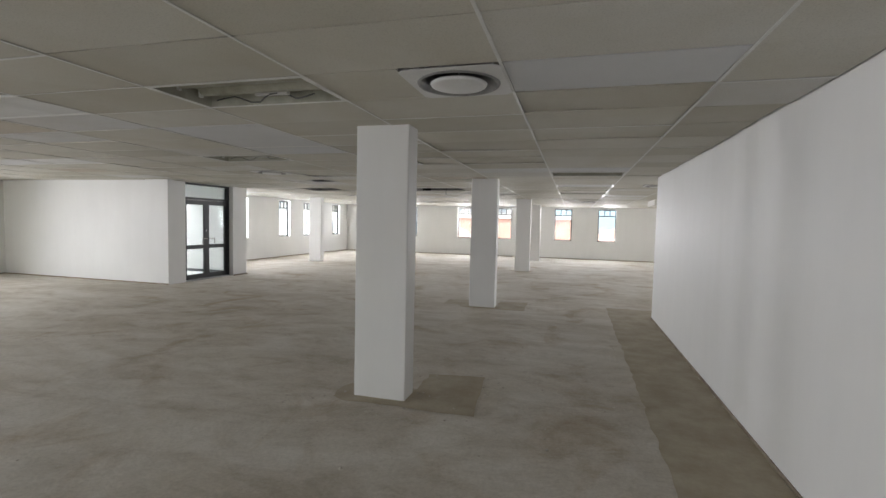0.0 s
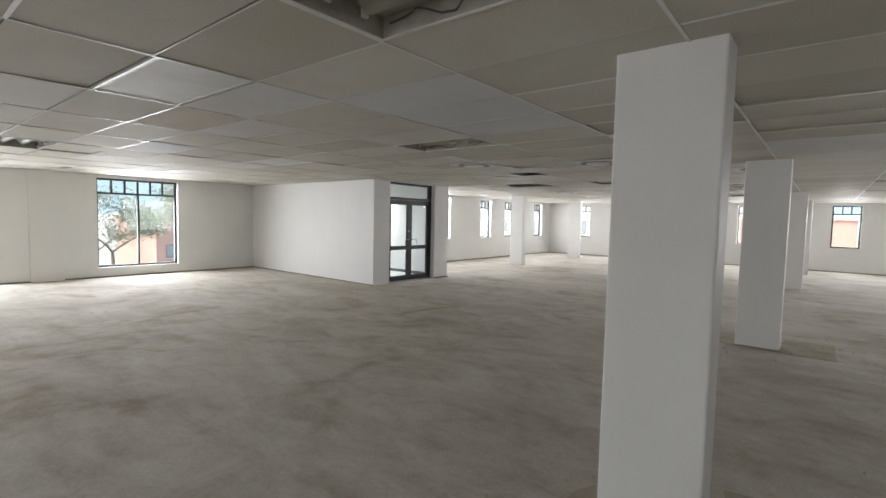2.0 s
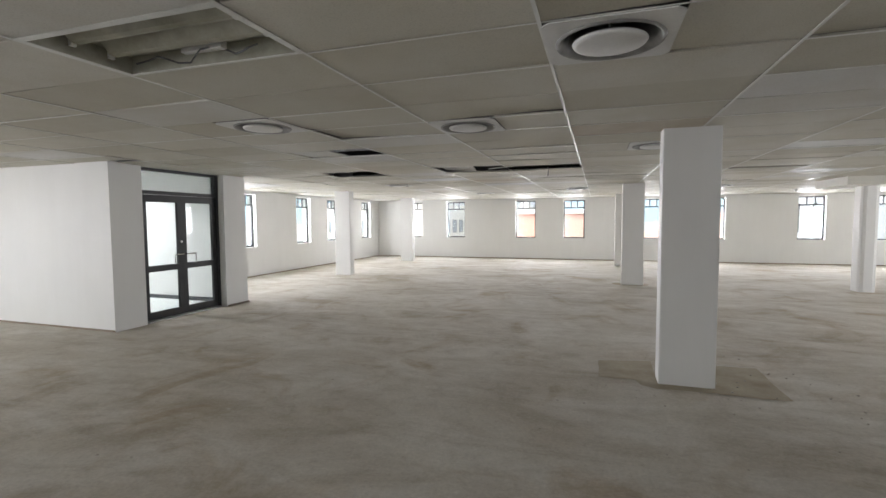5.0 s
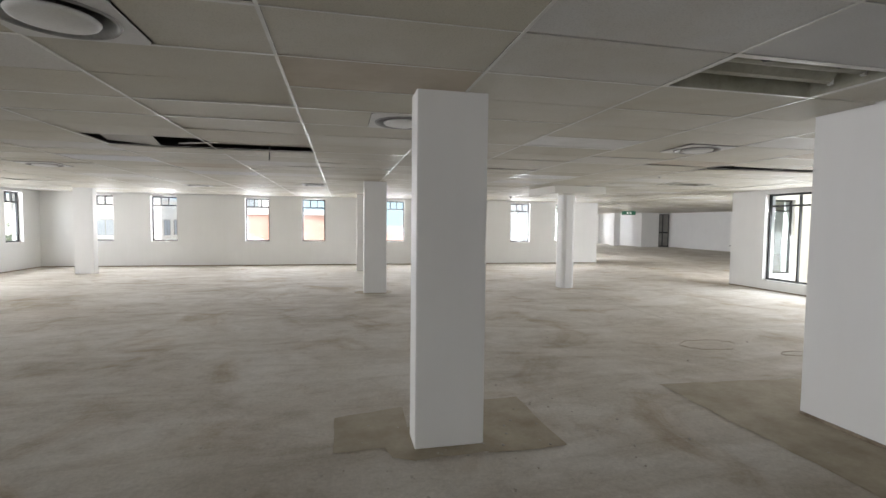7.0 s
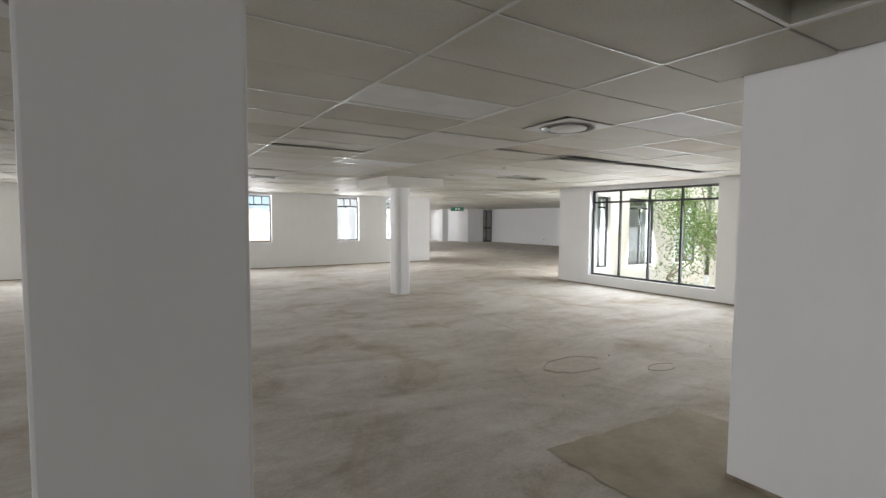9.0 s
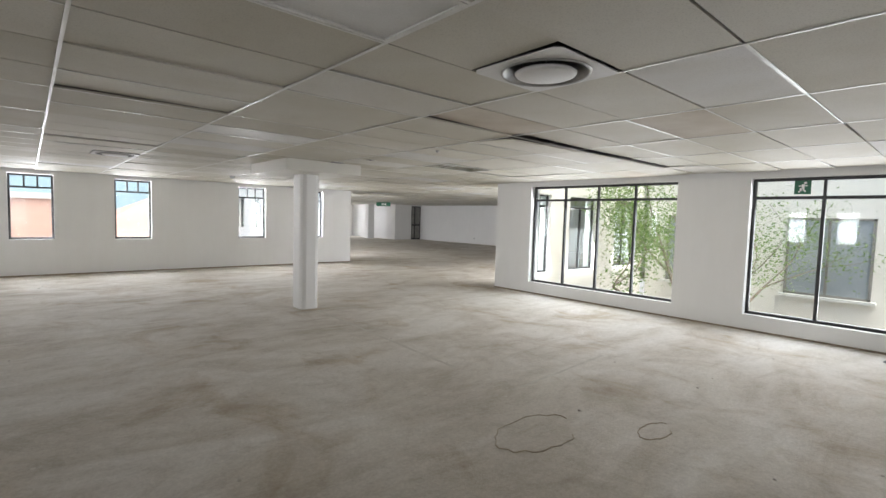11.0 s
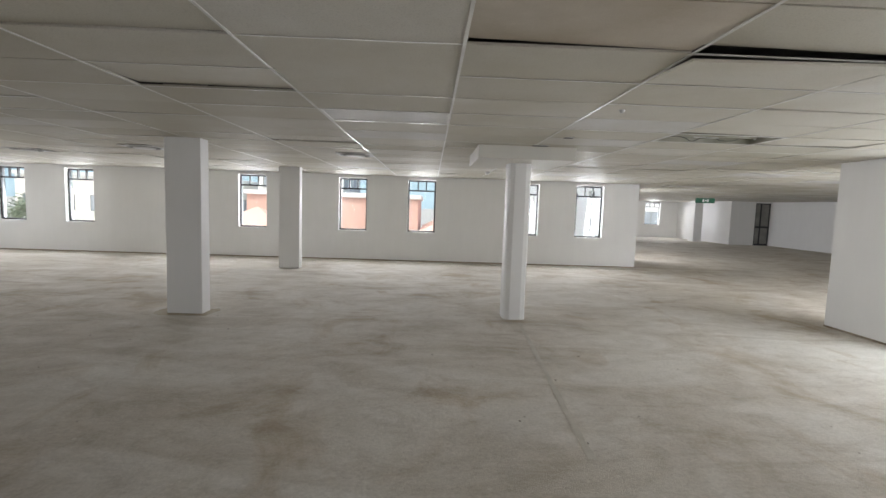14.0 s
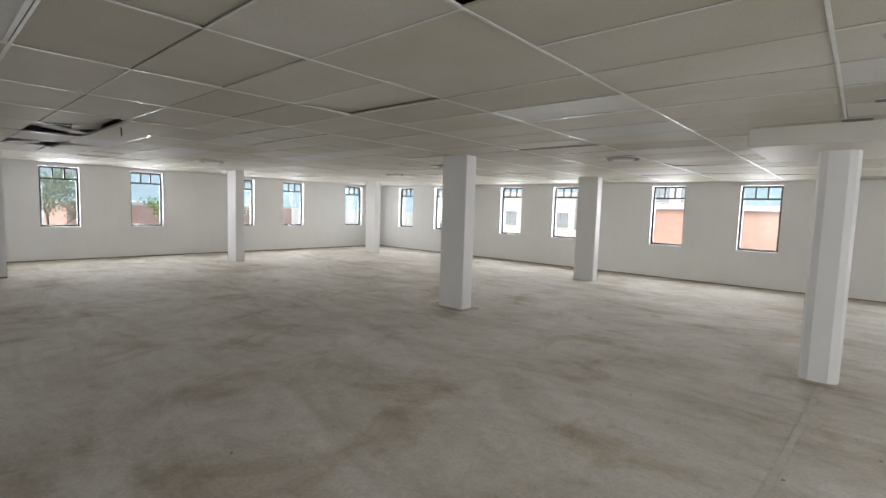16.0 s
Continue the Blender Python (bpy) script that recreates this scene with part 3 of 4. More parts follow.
# small sprinkler and detector heads
def ceiling_head(x, y, r, label, category):
    root = tagged(new("smoke_detector" if r > 0.03 else "sprinkler"), label, category)
    root.matrix_world = pose(x, y, CEIL)
    bm = bmesh.new()
    add_lathe(bm, [(0.001, -r * 1.1), (r * 0.6, -r * 1.1), (r * 0.8, -r * 0.7), (r, -r * 0.35), (r, 0.002)], 20)
    part("body", bm, DIFFUSE if r > 0.03 else STEEL, root, smooth=True)
    bm = bmesh.new()
    add_lathe(bm, [(r * 1.2, -0.003), (r * 1.25, 0.0), (r * 1.2, 0.002), (r * 0.9, 0.002)], 20)
    part("base_ring", bm, DIFFUSE, root, smooth=True)


ceiling_head(3.25, 20.2, 0.055, "small white smoke detector on the ceiling", "smoke detector")
ceiling_head(3.5, 13.1, 0.022, "small metal sprinkler head in the ceiling", "sprinkler")

# a rod that hangs from the open slit
bm = bmesh.new()
add_tube(bm, (0, 0, 0.8), (0, 0, -0.02), 0.008, n=8)
ob = tagged(part("hanger_rod", bm, CABLE), "dark hanger rod poking down through the ceiling gap", "rod")
ob.matrix_world = pose(-3.13, 11.78, CEIL - 0.1, 4, 3, 0)

# cable trays and pipes in the void, seen through the open bays
for x, y, l in ((-8.5, 11.5, 6.5), (2.0, 11.95, 6.0)):
    root = tagged(new("pipe"), "grey service pipe in the ceiling void", "pipe", "service pipes")
    root.matrix_world = pose(x, y, 2.95)
    bm = bmesh.new()
    add_tube(bm, (0, 0, 0), (l, 0, 0), 0.05, n=12)
    part("tube", bm, STEEL, root, smooth=True)
    for k in range(int(l // 1.5) + 1):
        part("hanger", boxes((1.5 * k + 0.1, -0.004, 0.04, 1.5 * k + 0.13, 0.004, 0.36)), STEEL, root)


# ---- the glazed double door ----
def glazed_door():
    root = tagged(new("door_1"), "black aluminium glazed double door with fanlight, closed", "door", kind="structure")
    root.matrix_world = pose(-9.09, 9.096, 0, 0, 0, 90)
    W, t = 1.625, 0.06
    part("door_frame", boxes((0, 0, 0, t, 0.1, 2.468), (W - t, 0, 0, W, 0.1, 2.468), (t, 0, 2.42, W - t, 0.1, 2.468), (t, 0, 2.05, W - t, 0.1, 2.11)), BLACK, root)
    part("threshold", boxes((t, -0.06, 0.0, W - t, 0.1, 0.025), bevel=0.006), STEEL, root, "worn aluminium threshold strip")
    g = part("fanlight", boxes((t, 0.045, 2.11, W - t, 0.051, 2.42)), GLASS, root)
    g.visible_shadow = False
    mid = W / 2
    for k, (a, b) in enumerate(((t + 0.003, mid - 0.002), (mid + 0.002, W - t - 0.003))):
        st = 0.085
        leaf = part("door_leaf", boxes((a, 0.02, 0.03, a + st, 0.065, 2.045), (b - st, 0.02, 0.03, b, 0.065, 2.045), (a + st, 0.02, 0.03, b - st, 0.065, 0.15), (a + st, 0.02, 1.93, b - st, 0.065, 2.045), (a + st, 0.02, 0.80, b - st, 0.065, 0.90)), BLACK, root)
        for z0, z1 in ((0.15, 0.80), (0.90, 1.93)):
            g = part("pane", boxes((a + st, 0.04, z0, b - st, 0.046, z1)), GLASS, leaf)
            g.visible_shadow = False
        s = -1 if k == 0 else 1
        x = (b - st / 2) if k == 0 else (a + st / 2)
        bm = bmesh.new()
        pts = [(x, 0.02, 1.06), (x, -0.045, 1.06), (x + s * 0.16, -0.045, 1.06), (x + s * 0.17, -0.045, 1.05), (x + s * 0.17, -0.045, 0.9), (x + s * 0.165, 0.02, 0.88)]
        for p, q in zip(pts, pts[1:]):
            add_tube(bm, p, q, 0.011, n=10)
        part("door_handle", bm, CHROME, leaf, "bent chrome pull handle")
        if k == 0:
            bm = bmesh.new()
            add_tube(bm, (b - 0.03, 0.02, 1.27), (b - 0.03, 0.008, 1.27), 0.022, n=16)
            part("lock", bm, CHROME, leaf, "round metal lock")


glazed_door()
tagged(part("lobby_skirting", boxes((-13.1, 11.062, 0, -9.31, 11.08, 0.09)), CARPET), "dark grey skirting in the lobby", "skirting", kind="structure")
tagged(part("lobby_skirting", boxes((-8.958, 10.74, 0, -8.91, 11.28, 0.03), bevel=0.004), BARK), "dirty strip of old skirting at the pier", "skirting", kind="structure")
tagged(part("lobby_floor", boxes((-13.1, 8.775, 0.003, -9.13, 11.06, 0.012)), PALE), "pale tiled lobby floor", "floor", kind="structure")
# unseen ceiling fitting, added to go with the lamp that brightens the lobby
lobby = tagged(new("ceiling_light"), "flush white lobby ceiling light, unseen, added for the fill lamp", "ceiling light")
lobby.matrix_world = pose(-11.4, 10.0, 2.62)
part("housing", boxes((-0.6, -0.3, -0.03, 0.6, 0.3, 0.0), bevel=0.006), DIFFUSE, lobby)

# ---- the distant door in the wing ----
root = tagged(new("door_2"), "distant dark-framed glazed door, closed", "door", kind="structure")
root.matrix_world = pose(20.42, 35.7, 0)
part("door_frame", boxes((0, 0.02, 0, 0.05, 0.1, 2.4), (0.81, 0.02, 0, 0.86, 0.1, 2.4), (0.05, 0.02, 2.35, 0.81, 0.1, 2.4), (0.3, 0.025, 0, 0.37, 0.095, 2.35), (0.05, 0.03, 1.0, 0.81, 0.09, 1.1), (0.05, 0.03, 0, 0.81, 0.09, 0.1)), BLACK, root)
part("door_panel", boxes((0.05, 0.05, 0.1, 0.81, 0.07, 2.35)), SLAB, root, "grey panel behind the bars")

# ---- exit signs ----
def exit_sign(at, wide, high, runner):
    root = tagged(new("exit_sign"), "green emergency exit sign with a pale pictogram", "sign")
    root.matrix_world = at
    part("panel", boxes((-wide / 2, -0.006, -high / 2, wide / 2, 0.0, high / 2), bevel=0.001), GREEN, root)
    s = high / 0.2
    marks = [(-0.055, -0.075, -0.03, -0.055), (-0.035, -0.055, -0.01, -0.01), (-0.012, -0.02, 0.022, 0.045), (0.0, -0.05, 0.02, -0.012), (0.02, -0.065, 0.04, -0.045), (0.022, 0.015, 0.055, 0.03), (-0.05, 0.012, -0.012, 0.028), (0.015, 0.05, 0.045, 0.08)] if runner else [(-0.09, -0.05, -0.03, 0.05), (-0.01, -0.02, 0.06, 0.02), (0.07, -0.05, 0.13, 0.05)]
    for a, b, c, d in marks:
        part("mark", boxes((a * s, -0.008, b * s, c * s, -0.0065, d * s)), SIGNWHITE, root, "pale mark")
    return root


exit_sign(pose(8.185, 10.3, 2.23, 0, 0, -90), 0.2, 0.2, True)
sign = exit_sign(pose(14.0, 29.8, 2.27, 0, 0, -35), 0.75, 0.22, False)
for x in (-0.3, 0.3):
    part("hanger", boxes((x - 0.005, -0.004, 0.11, x + 0.005, 0.0, 0.2)), STEEL, sign)

# ---- wall socket, loose carpet, board and red lever by the courtyard window ----
sock = tagged(new("wall_socket"), "small white double wall socket", "socket")
sock.matrix_world = pose(21.296, 30.1, 0.36, 0, 0, -90)
part("plate", boxes((-0.09, -0.01, -0.045, 0.09, 0.0, 0.045), bevel=0.003), DIFFUSE, sock)
for x in (-0.05, 0.05):
    part("outlet", boxes((x - 0.025, -0.014, -0.025, x + 0.025, -0.0105, 0.025), bevel=0.002), CABLE, sock)
for k in range(4):
    ob = part("carpet_tile", boxes((-0.25, -0.25, 0, 0.25, 0.25, 0.008), bevel=0.002), CARPET)
    ob.matrix_world = pose(7.7 - 0.02 * k, 8.93, 0.001 + 0.0085 * k, 0, 0, 3 - 4 * k)
    tagged(ob, "grey carpet tile lying in a loose pile on the screed", "carpet tile", "loose carpet tiles")
ob = part("board", boxes((-0.35, -0.16, 0, 0.35, 0.16, 0.015), bevel=0.003), DIFFUSE)
ob.matrix_world = pose(6.7, 8.86, 0.001, 0, 0, 8)
tagged(ob, "white board offcut lying on the floor", "board")
lever = tagged(new("fire_hose_bracket"), "red metal lever bracket fixed to the wall", "bracket")
lever.matrix_world = pose(7.0, 8.575, 1.15)
part("backplate", boxes((-0.06, 0, -0.1, 0.06, 0.012, 0.1), bevel=0.003), RED, lever)
bm = bmesh.new()
add_tube(bm, (0, 0.012, 0.02), (0.12, 0.36, -0.03), 0.014, 0.01, n=10)
part("lever", bm, RED, lever, "dark red lever arm")

# ---- floor patches and debris ----
def patch(name, pts, z, label, mat, jag=0.015):
    r3 = random.Random(len(pts) + int(pts[0][0] * 10))
    bm = bmesh.new()
    ring = []
    for (ax, ay), (bx, by) in zip(pts, pts[1:] + pts[:1]):
        n = max(2, int(math.hypot(bx - ax, by - ay) / 0.12))
        for k in range(n):
            f = k / n
            ring.append(bm.verts.new((ax + (bx - ax) * f + r3.uniform(-jag, jag), ay + (by - ay) * f + r3.uniform(-jag, jag), z)))
    bm.faces.new(ring)
    return tagged(part(name, bm, mat), label, "floor patch", kind="structure")


patch("floor_patch", [(0.84, -4.4), (1.55, -4.4), (1.55, 8.57), (2.45, 8.62), (2.4, 9.32), (0.85, 9.44)], 0.004, "darker bare strip where a partition stood", PATCH)
patch("floor_patch", [(-1.24, 3.42), (-0.57, 3.43), (-0.66, 4.46), (-1.24, 4.38)], 0.004, "darker square patch of screed beside the column", PATCH)
patch("floor_patch", [(-2.3, 8.6), (-1.74, 8.62), (-1.72, 9.33), (-2.3, 9.2)], 0.004, "darker square patch of screed beside the column", PATCH)
patch("floor_patch", [(-1.24, 8.4), (-0.66, 8.42), (-0.67, 9.37), (-1.24, 9.35)], 0.004, "darker square patch of screed beside the column", PATCH)
def line_mark(ax, ay, bx, by, w, label):
    """A faint pale trace of a removed partition, with uneven edges."""
    d = Vector((bx - ax, by - ay)).normalized()
    n = Vector((-d.y, d.x)) * w / 2
    patch("floor_mark", [(ax + n.x, ay + n.y), (ax - n.x, ay - n.y), (bx - n.x, by - n.y), (bx + n.x, by + n.y)], 0.003, label, DUST, 0.008)


for ax, ay, bx, by, w in ((3.1, 12.2, 3.3, 15.9, 0.05), (3.2, 11.4, 4.9, 11.5, 0.035), (-10.75, 6.5, -10.55, 8.0, 0.05), (-8.0, 20.2, 1.5, 20.35, 0.05), (-12.9, 1.0, -12.6, 7.6, 0.06), (4.2, 19.6, 7.6, 19.7, 0.05)):
    line_mark(ax, ay, bx, by, w, "faint pale dust line where a partition stood")
for cx, cy, rx, ry in ((2.55, 10.7, 0.4, 0.24), (3.31, 10.13, 0.2, 0.1)):
    bm = bmesh.new()
    r6 = random.Random(int(cx * 7))
    last = first_pt = None
    for k in range(26):
        a = 2 * math.pi * k / 30
        f = 1 + r6.uniform(-0.08, 0.08)
        p = Vector((cx + rx * f * math.cos(a), cy + ry * f * math.sin(a), 0.001))
        if last:
            add_tube(bm, last, p, 0.005, n=5)
        last = p
    tagged(part("floor_crack", bm, PATCH), "dark ragged crack round a lifted patch of screed", "crack", kind="structure")
for x, y in ((-1.74, 3.565), (-1.74, 8.56), (-1.745, 15.93)):
    patch("floor_stain", [(x - 0.16, y - 0.1), (x + 0.2, y - 0.16), (x + 0.62, y - 0.12), (x + 0.7, y + 0.2), (x + 0.6, y + 0.38), (x - 0.1, y + 0.34), (x - 0.22, y + 0.1)], 0.0025, "brown dusty stain round the column foot", PATCH, 0.05)
bm = bmesh.new()
r4 = random.Random(11)
for k in range(520):
    x, y = r4.uniform(-13, 7.5), r4.uniform(0.5, 22)
    if r4.random() < 0.35:
        x, y = r4.gauss(-1.2, 0.8), r4.choice((3.6, 8.6)) + r4.gauss(0, 0.6)
    if (x < -9 and 8.3 < y < 11.7) or (x > 1.2 and y < 8.7):
        continue
    s = r4.uniform(0.004, 0.013)
    q = bmesh.ops.create_icosphere(bm, subdivisions=1, radius=s)
    for v in q["verts"]:
        v.co = Vector((v.co.x * r4.uniform(0.7, 1.4) + x, v.co.y * r4.uniform(0.7, 1.4) + y, v.co.z * 0.6 + s * 0.55))
tagged(part("grit", bm, GRIT), "crumbs of plaster and grit scattered on the screed", "debris", kind="stuff")


# ---- outside ----
GROUND = -4.6
bm = bmesh.new()
add_lathe(bm, [(0.01, GROUND), (60, GROUND), (400, GROUND), (2500, GROUND)], 48)
tagged(part("ground", bm, PAVING), "grey paved ground three metres below the windows", "ground", kind="structure")


def building(name, x0, y0, x1, y1, top, mat, label, faces=(), roof="flat", roof_mat=None, rows=(), win=(1.2, 1.5), gap=2.6):
    """A block with window openings as recessed panes on the faces named; roof flat with a parapet, or a low hip."""
    root = tagged(new(name), label, "building")
    root.matrix_world = pose(x0, y0, GROUND)
    w, d, h = x1 - x0, y1 - y0, top - GROUND
    part("wall", boxes((0, 0, 0, w, d, h)), mat, root)
    if roof == "flat":
        part("roof", boxes((-0.2, -0.2, h, w + 0.2, d + 0.2, h + 0.35), bevel=0.03), roof_mat or PALE, root)
    else:
        bm = bmesh.new()
        e, r = 0.5, roof
        a = [bm.verts.new(p) for p in ((-e, -e, h), (w + e, -e, h), (w + e, d + e, h), (-e, d + e, h))]
        lo = min(w, d) / 2
        t = [bm.verts.new(p) for p in (((lo, d / 2, h + r), (w - lo, d / 2, h + r)) if w > d else ((w / 2, lo, h + r), (w / 2, d - lo, h + r)))]
        if w > d:
            for f in ((a[0], a[1], t[1], t[0]), (a[1], a[2], t[1]), (a[2], a[3], t[0], t[1]), (a[3], a[0], t[0])):
                bm.faces.new(f)
        else:
            for f in ((a[0], a[1], t[0]), (a[1], a[2], t[1], t[0]), (a[2], a[3], t[1]), (a[3], a[0], t[0], t[1])):
                bm.faces.new(f)
        bm.faces.new(a[::-1])
        part("roof", bm, roof_mat or TERRA, root)
        part("eaves", boxes((-e, -e, h - 0.25, w + e, d + e, h - 0.005)), PALE, root)
    for face in faces:
        span = w if face in "ns" else d
        n = max(1, int((span - 0.8) / gap))
        for k in range(n):
            c = span * (k + 0.5) / n
            for z in rows:
                ww, wh = win
                m = {"s": pose(c, 0, z), "n": pose(c, d, z, 0, 0, 180), "w": pose(0, c, z, 0, 0, -90), "e": pose(w, c, z, 0, 0, 90)}[face]
                fr = part("window", boxes((-ww / 2, -0.05, 0, -ww / 2 + 0.06, 0.02, wh), (ww / 2 - 0.06, -0.05, 0, ww / 2, 0.02, wh), (-ww / 2, -0.05, 0, ww / 2, 0.02, 0.06), (-ww / 2, -0.05, wh - 0.06, ww / 2, 0.02, wh), (-0.03, -0.045, 0.06, 0.03, 0.02, wh - 0.06)), SLAB, root)
                fr.matrix_local = m
                part("pane", boxes((-ww / 2 + 0.06, -0.02, 0.06, ww / 2 - 0.06, -0.012, wh - 0.06)), DARKGLASS, fr)
                part("sill", boxes((-ww / 2 - 0.1, -0.16, -0.07, ww / 2 + 0.1, 0.0, -0.002)), PALE, fr)
    return root


DARKGLASS = grained("reflecting_glass", (0.27, 0.3, 0.33), (0.4, 0.43, 0.46), 0.6, 0.35, 0, 20, 0)
# to the north, over the street
building("shop_building", -12.5, 46.6, 0.9, 58, 2.1, TERRA, "salmon-painted commercial building with a pale parapet", ("s",), "flat", PALE, (), (1.4, 1.6))
building("shop_building", 1.6, 44, 12.0, 56, -0.3, PALE, "white building under a low terracotta hip roof", ("s",), 2.9, TERRA, (2.0,), (1.6, 1.3), 3.0)
building("office_building", -16.5, 60, -7.5, 72, 6.5, PALE, "pale multi-storey office block with grey windows", ("s", "e"), "flat", None, (1.2, 4.4, 7.6), (1.9, 1.6), 2.6)
building("shop_building", -14.0, 38, -6.0, 46, -1.2, PALE, "low white house with a terracotta roof", ("s",), 2.4, TERRA, (1.4,), (1.3, 1.3))
building("office_building", 9.0, 33.0, 7.3 + 6, 33.01 + 6, -2.0, PALE, "low white annex with a flat roof", ("s",), "flat", None, (0.6,), (1.4, 1.2))
building("office_building", 14.5, 62, 32, 74, 9.0, PALE, "tall pale office block with grey windows", ("s", "w"), "flat", None, (1.4, 4.6, 7.8, 11.0), (1.8, 1.8), 2.9)
building("office_building", -40, 58, -20, 70, 3.5, CREAM, "cream office block across the road", ("s", "e"), "flat", None, (1.4, 4.6), (1.8, 1.6), 2.8)
# to the west
building("shop_building", -66, 20, -54, 44, 1.0, TERRA, "orange-painted low commercial building", ("e",), "flat", PALE, (1.4,), (1.6, 1.4), 3.0)
building("shop_building", -62, -12, -48, 8, 1.5, PALE, "pale low building behind the trees", ("e",), "flat", None, (1.4, 4.0), (1.6, 1.4), 3.0)
# round the courtyard
building("office_building", 14.8, -6.1, 20.8, 15.7, 4.2, CREAM, "cream courtyard wing with tall grey windows", ("w",), "flat", None, (1.3, 4.5), (1.75, 2.0), 2.7)
tagged(part("wall_outer", boxes((8.4, 15.86, GROUND, 14.8, 15.896, -0.02), (8.4, 15.86, -0.02, 9.0, 15.896, 4.2), (9.75, 15.86, -0.02, 10.6, 15.896, 4.2), (11.9, 15.86, -0.02, 13.0, 15.896, 4.2), (14.3, 15.86, -0.02, 14.8, 15.896, 4.2), (9.0, 15.86, -0.02, 9.75, 15.896, 0.3), (10.6, 15.86, -0.02, 11.9, 15.896, 0.3), (13.0, 15.86, -0.02, 14.3, 15.896, 0.3), (9.0, 15.86, 2.3, 9.75, 15.896, 4.2), (10.6, 15.86, 2.3, 11.9, 15.896, 4.2), (13.0, 15.86, 2.3, 14.3, 15.896, 4.2)), CREAM), "cream rendered outer wall of the wing", "wall", kind="structure")

bm = bmesh.new()
n = 90
low, high = [], []
for k in range(n):
    a = 2 * math.pi * k / n
    h = 70 + 45 * noise.noise((math.cos(a) * 2.2, math.sin(a) * 2.2, 0.3)) + 12 * noise.noise((math.cos(a) * 9, math.sin(a) * 9, 1.3))
    low.append(bm.verts.new((900 * math.cos(a), 900 * math.sin(a), GROUND - 1)))
    high.append(bm.verts.new((1150 * math.cos(a), 1150 * math.sin(a), h)))
for k in range(n):
    bm.faces.new((low[k], low[(k + 1) % n], high[(k + 1) % n], high[k]))
tagged(part("backdrop_hills", bm, HILL, smooth=True), "wooded hills on the horizon, tinted blue-green for distance haze", "hills", kind="structure")


def tree(x, y, height, spread, seed, mat, label, leaf=0.11, count=2600, blossom=0, bounds=(-999, 999)):
    r = random.Random(seed)
    root = tagged(new("tree"), label, "tree")
    root.matrix_world = pose(x, y, GROUND)
    bm = bmesh.new()
    tips = []

    def limb(p, way, length, rad, depth):
        q = p
        for _ in range(4):
            way = (way + Vector((r.gauss(0, 0.13), r.gauss(0, 0.13), r.gauss(0.02, 0.08)))).normalized()
            e = q + way * length / 4
            if not bounds[0] < x + e.x < bounds[1]:
                way = Vector((-way.x, way.y, way.z))
                e = q + way * length / 4
            add_tube(bm, q, e, rad, rad * 0.85, 7, False)
            rad *= 0.85
            q = e
            if depth <= 1:
                tips.append(q)
        if depth:
            for _ in range(r.randint(2, 4)):
                side = Vector((r.gauss(0, 1), r.gauss(0, 1), r.uniform(-0.1, 0.7))).normalized()
                limb(q, (way * 0.6 + side * 0.75 * spread).normalized(), length * r.uniform(0.6, 0.8), rad * 0.75, depth - 1)

    limb(Vector((0, 0, 0)), Vector((r.uniform(-0.12, 0.12), r.uniform(-0.12, 0.12), 1)), height * 0.42, height * 0.018, 3)
    part("trunk", bm, BARK, root, "grey-brown trunk and limbs")

    def crown(name, mat_, n):
        bm2 = bmesh.new()
        for _ in range(n):
            t = r.choice(tips)
            c = t + Vector((r.gauss(0, 0.6), r.gauss(0, 0.6), r.gauss(0, 0.5))) * height * 0.06
            if not bounds[0] < x + c.x < bounds[1]:
                continue
            u = Vector((r.gauss(0, 1), r.gauss(0, 1), r.gauss(0, 0.6))).normalized()
            v = u.cross(Vector((r.gauss(0, 1), r.gauss(0, 1), r.gauss(0, 1)))).normalized()
            s = leaf * r.uniform(0.6, 1.3)
            a, b_, c_, d_ = (bm2.verts.new(c + o) for o in (-u * s, v * s * 0.4 + u * s * 0.1, u * s, -v * s * 0.4 + u * s * 0.1))
            bm2.faces.new((a, b_, c_, d_))
        part(name, bm2, mat_, root)

    crown("crown", mat, count)
    if blossom:
        crown("blossom", FLOWER, blossom)


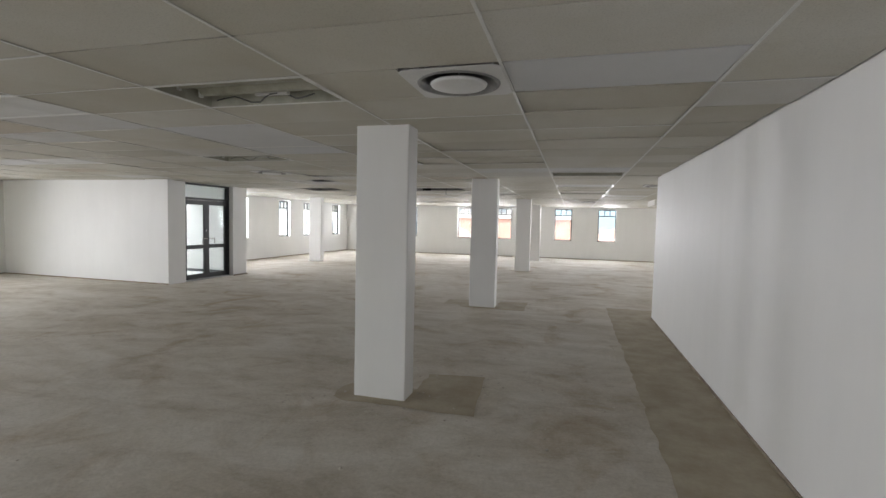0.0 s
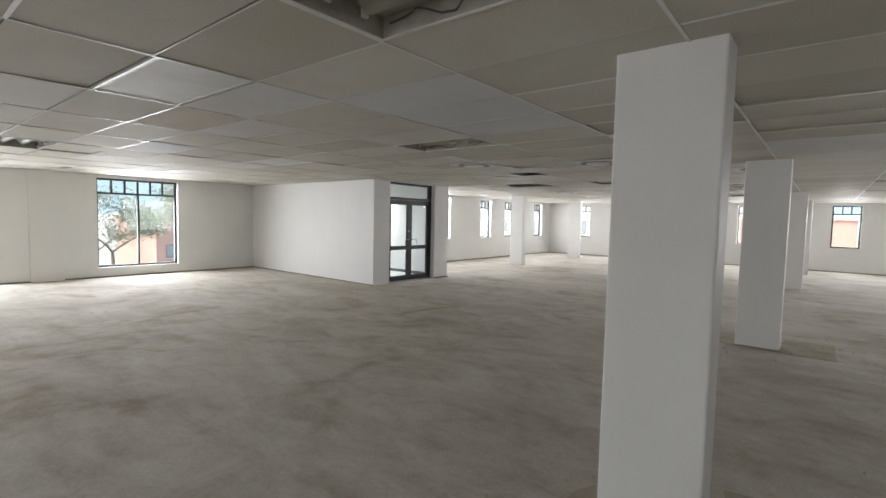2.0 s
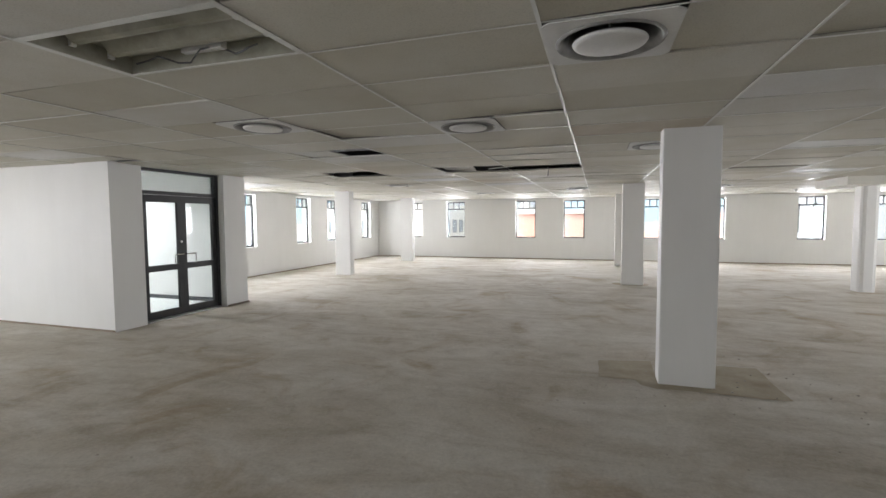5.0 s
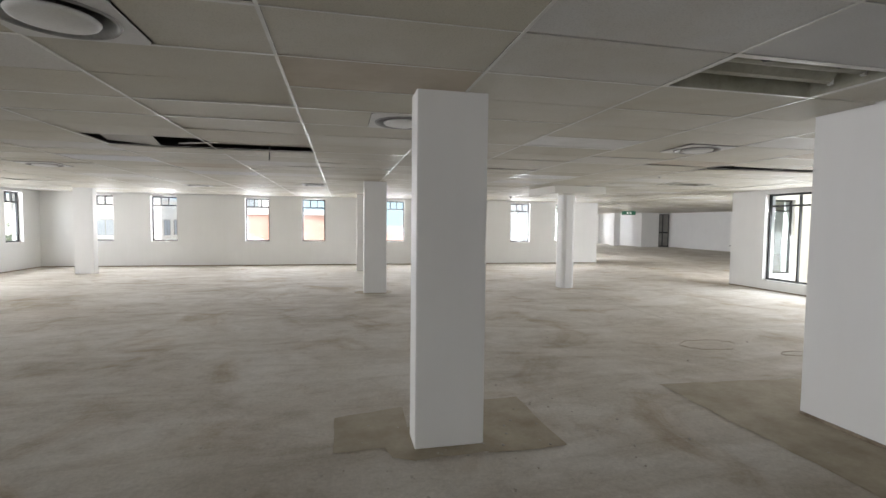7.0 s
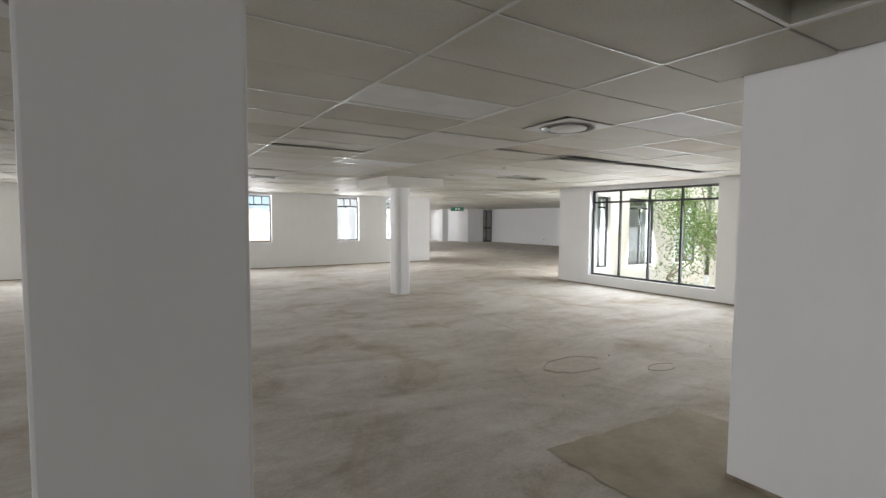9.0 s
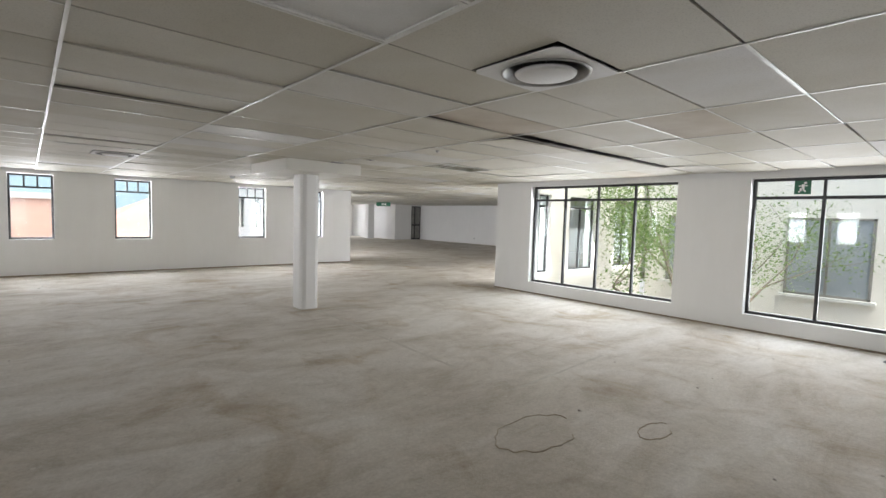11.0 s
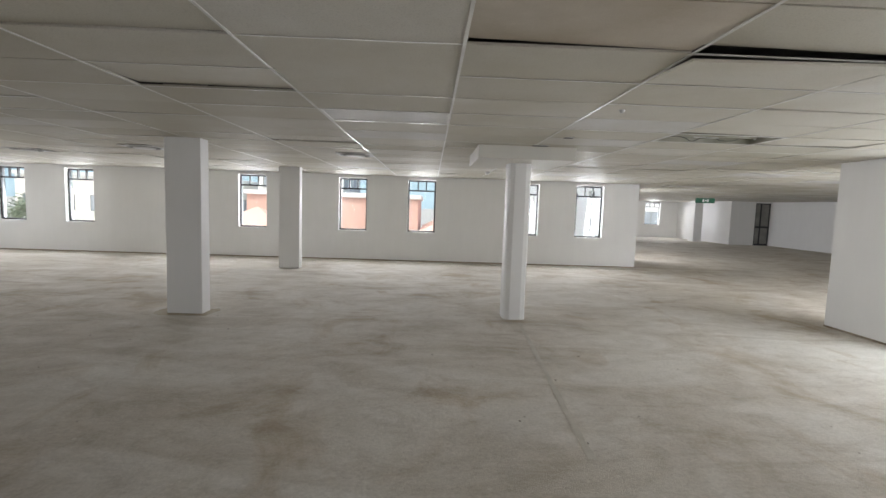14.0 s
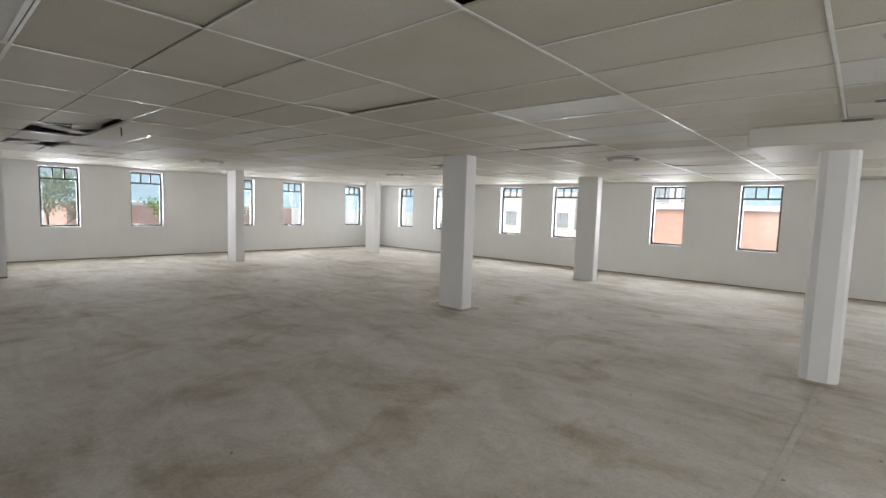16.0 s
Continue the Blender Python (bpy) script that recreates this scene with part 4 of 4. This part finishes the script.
tree(11.0, 12.7, 8.4, 0.75, 4, LEAF, "slender courtyard tree with fresh green leaves", 0.042, 6500, 0, (8.8, 14.6))
tree(11.8, 12.6, 7.4, 0.7, 9, LEAF, "slender courtyard tree with fresh green leaves", 0.042, 6000, 0, (8.8, 14.6))
tree(-31.5, 3.0, 9.5, 1.0, 12, LEAF_HAZED, "sparse street tree behind the window, haze painted into its leaves", 0.08, 3500)
tree(-33.5, 10.5, 9.0, 1.0, 21, LEAF_HAZED, "leafy street tree with orange blossom", 0.085, 8000, 500)
tree(-36.0, 15.5, 8.0, 1.0, 23, LEAF_HAZED, "leafy street tree behind the window", 0.09, 6000)
tree(-30.5, 7.4, 7.5, 1.0, 41, LEAF_HAZED, "leafy street tree behind the window", 0.08, 7000, 200)
tree(-30.0, 0.0, 8.0, 1.0, 45, LEAF_HAZED, "leafy street tree behind the window", 0.08, 5000)
tree(-33.0, 24.0, 7.0, 1.0, 26, LEAF, "leafy street tree by the low building", 0.13, 1300)
tree(-22.5, 36.0, 6.0, 1.0, 31, LEAF_HAZED, "leafy street tree by the low building", 0.13, 1200)

# ---- light through the window openings ----
for u in FAR_WINDOWS:
    window_light("window_light", u + WW / 2, FAR_Y + 0.28, 1.65, WW, 1.5, 180, 23 if u > -9 else 14)
for u in FL_WINDOWS:
    window_light("window_light", FARLEFT_X - 0.28, u + WW / 2, 1.65, WW, 1.5, -90, 23 if u < 21 else 13)
for u, w in LEFT_WINDOWS:
    window_light("window_light", LEFT_X - 0.28, u + w / 2, 1.32, w, 2.1, -90, 42)
for u, w, c in COURT_WINDOWS:
    window_light("window_light", RIGHT_X + 0.28, u + w / 2, 1.3, w, 2.1, 90, 13 * w)
for u, w in SOUTH_WINDOWS:
    window_light("window_light", u + w / 2, -4.78, 1.32, w, 2.1, 0, 9)
for u, w in ((9.0, 0.75), (10.6, 1.3), (13.0, 1.3)):
    window_light("window_light", u + w / 2, 15.94, 1.3, w, 1.9, 0, 26 * w)
# lamps at the added west openings, to brighten the wing
for u in ADDED_WING_WINDOWS[::2]:
    window_light("window_light", 7.8, u + WW / 2, 1.65, WW, 1.5, -90, 52)
window_light("window_light", 17.2, 41.78, 1.65, 1.0, 1.5, 180, 40)
# fill lamp added under the lobby ceiling to brighten the room behind the door
la = window_light("lobby_fill", -11.4, 10.0, 2.58, 1.1, 0.5, 0, 20)
la.matrix_world = look((-11.4, 10.0, 2.58), (-11.4, 10.0, 0))
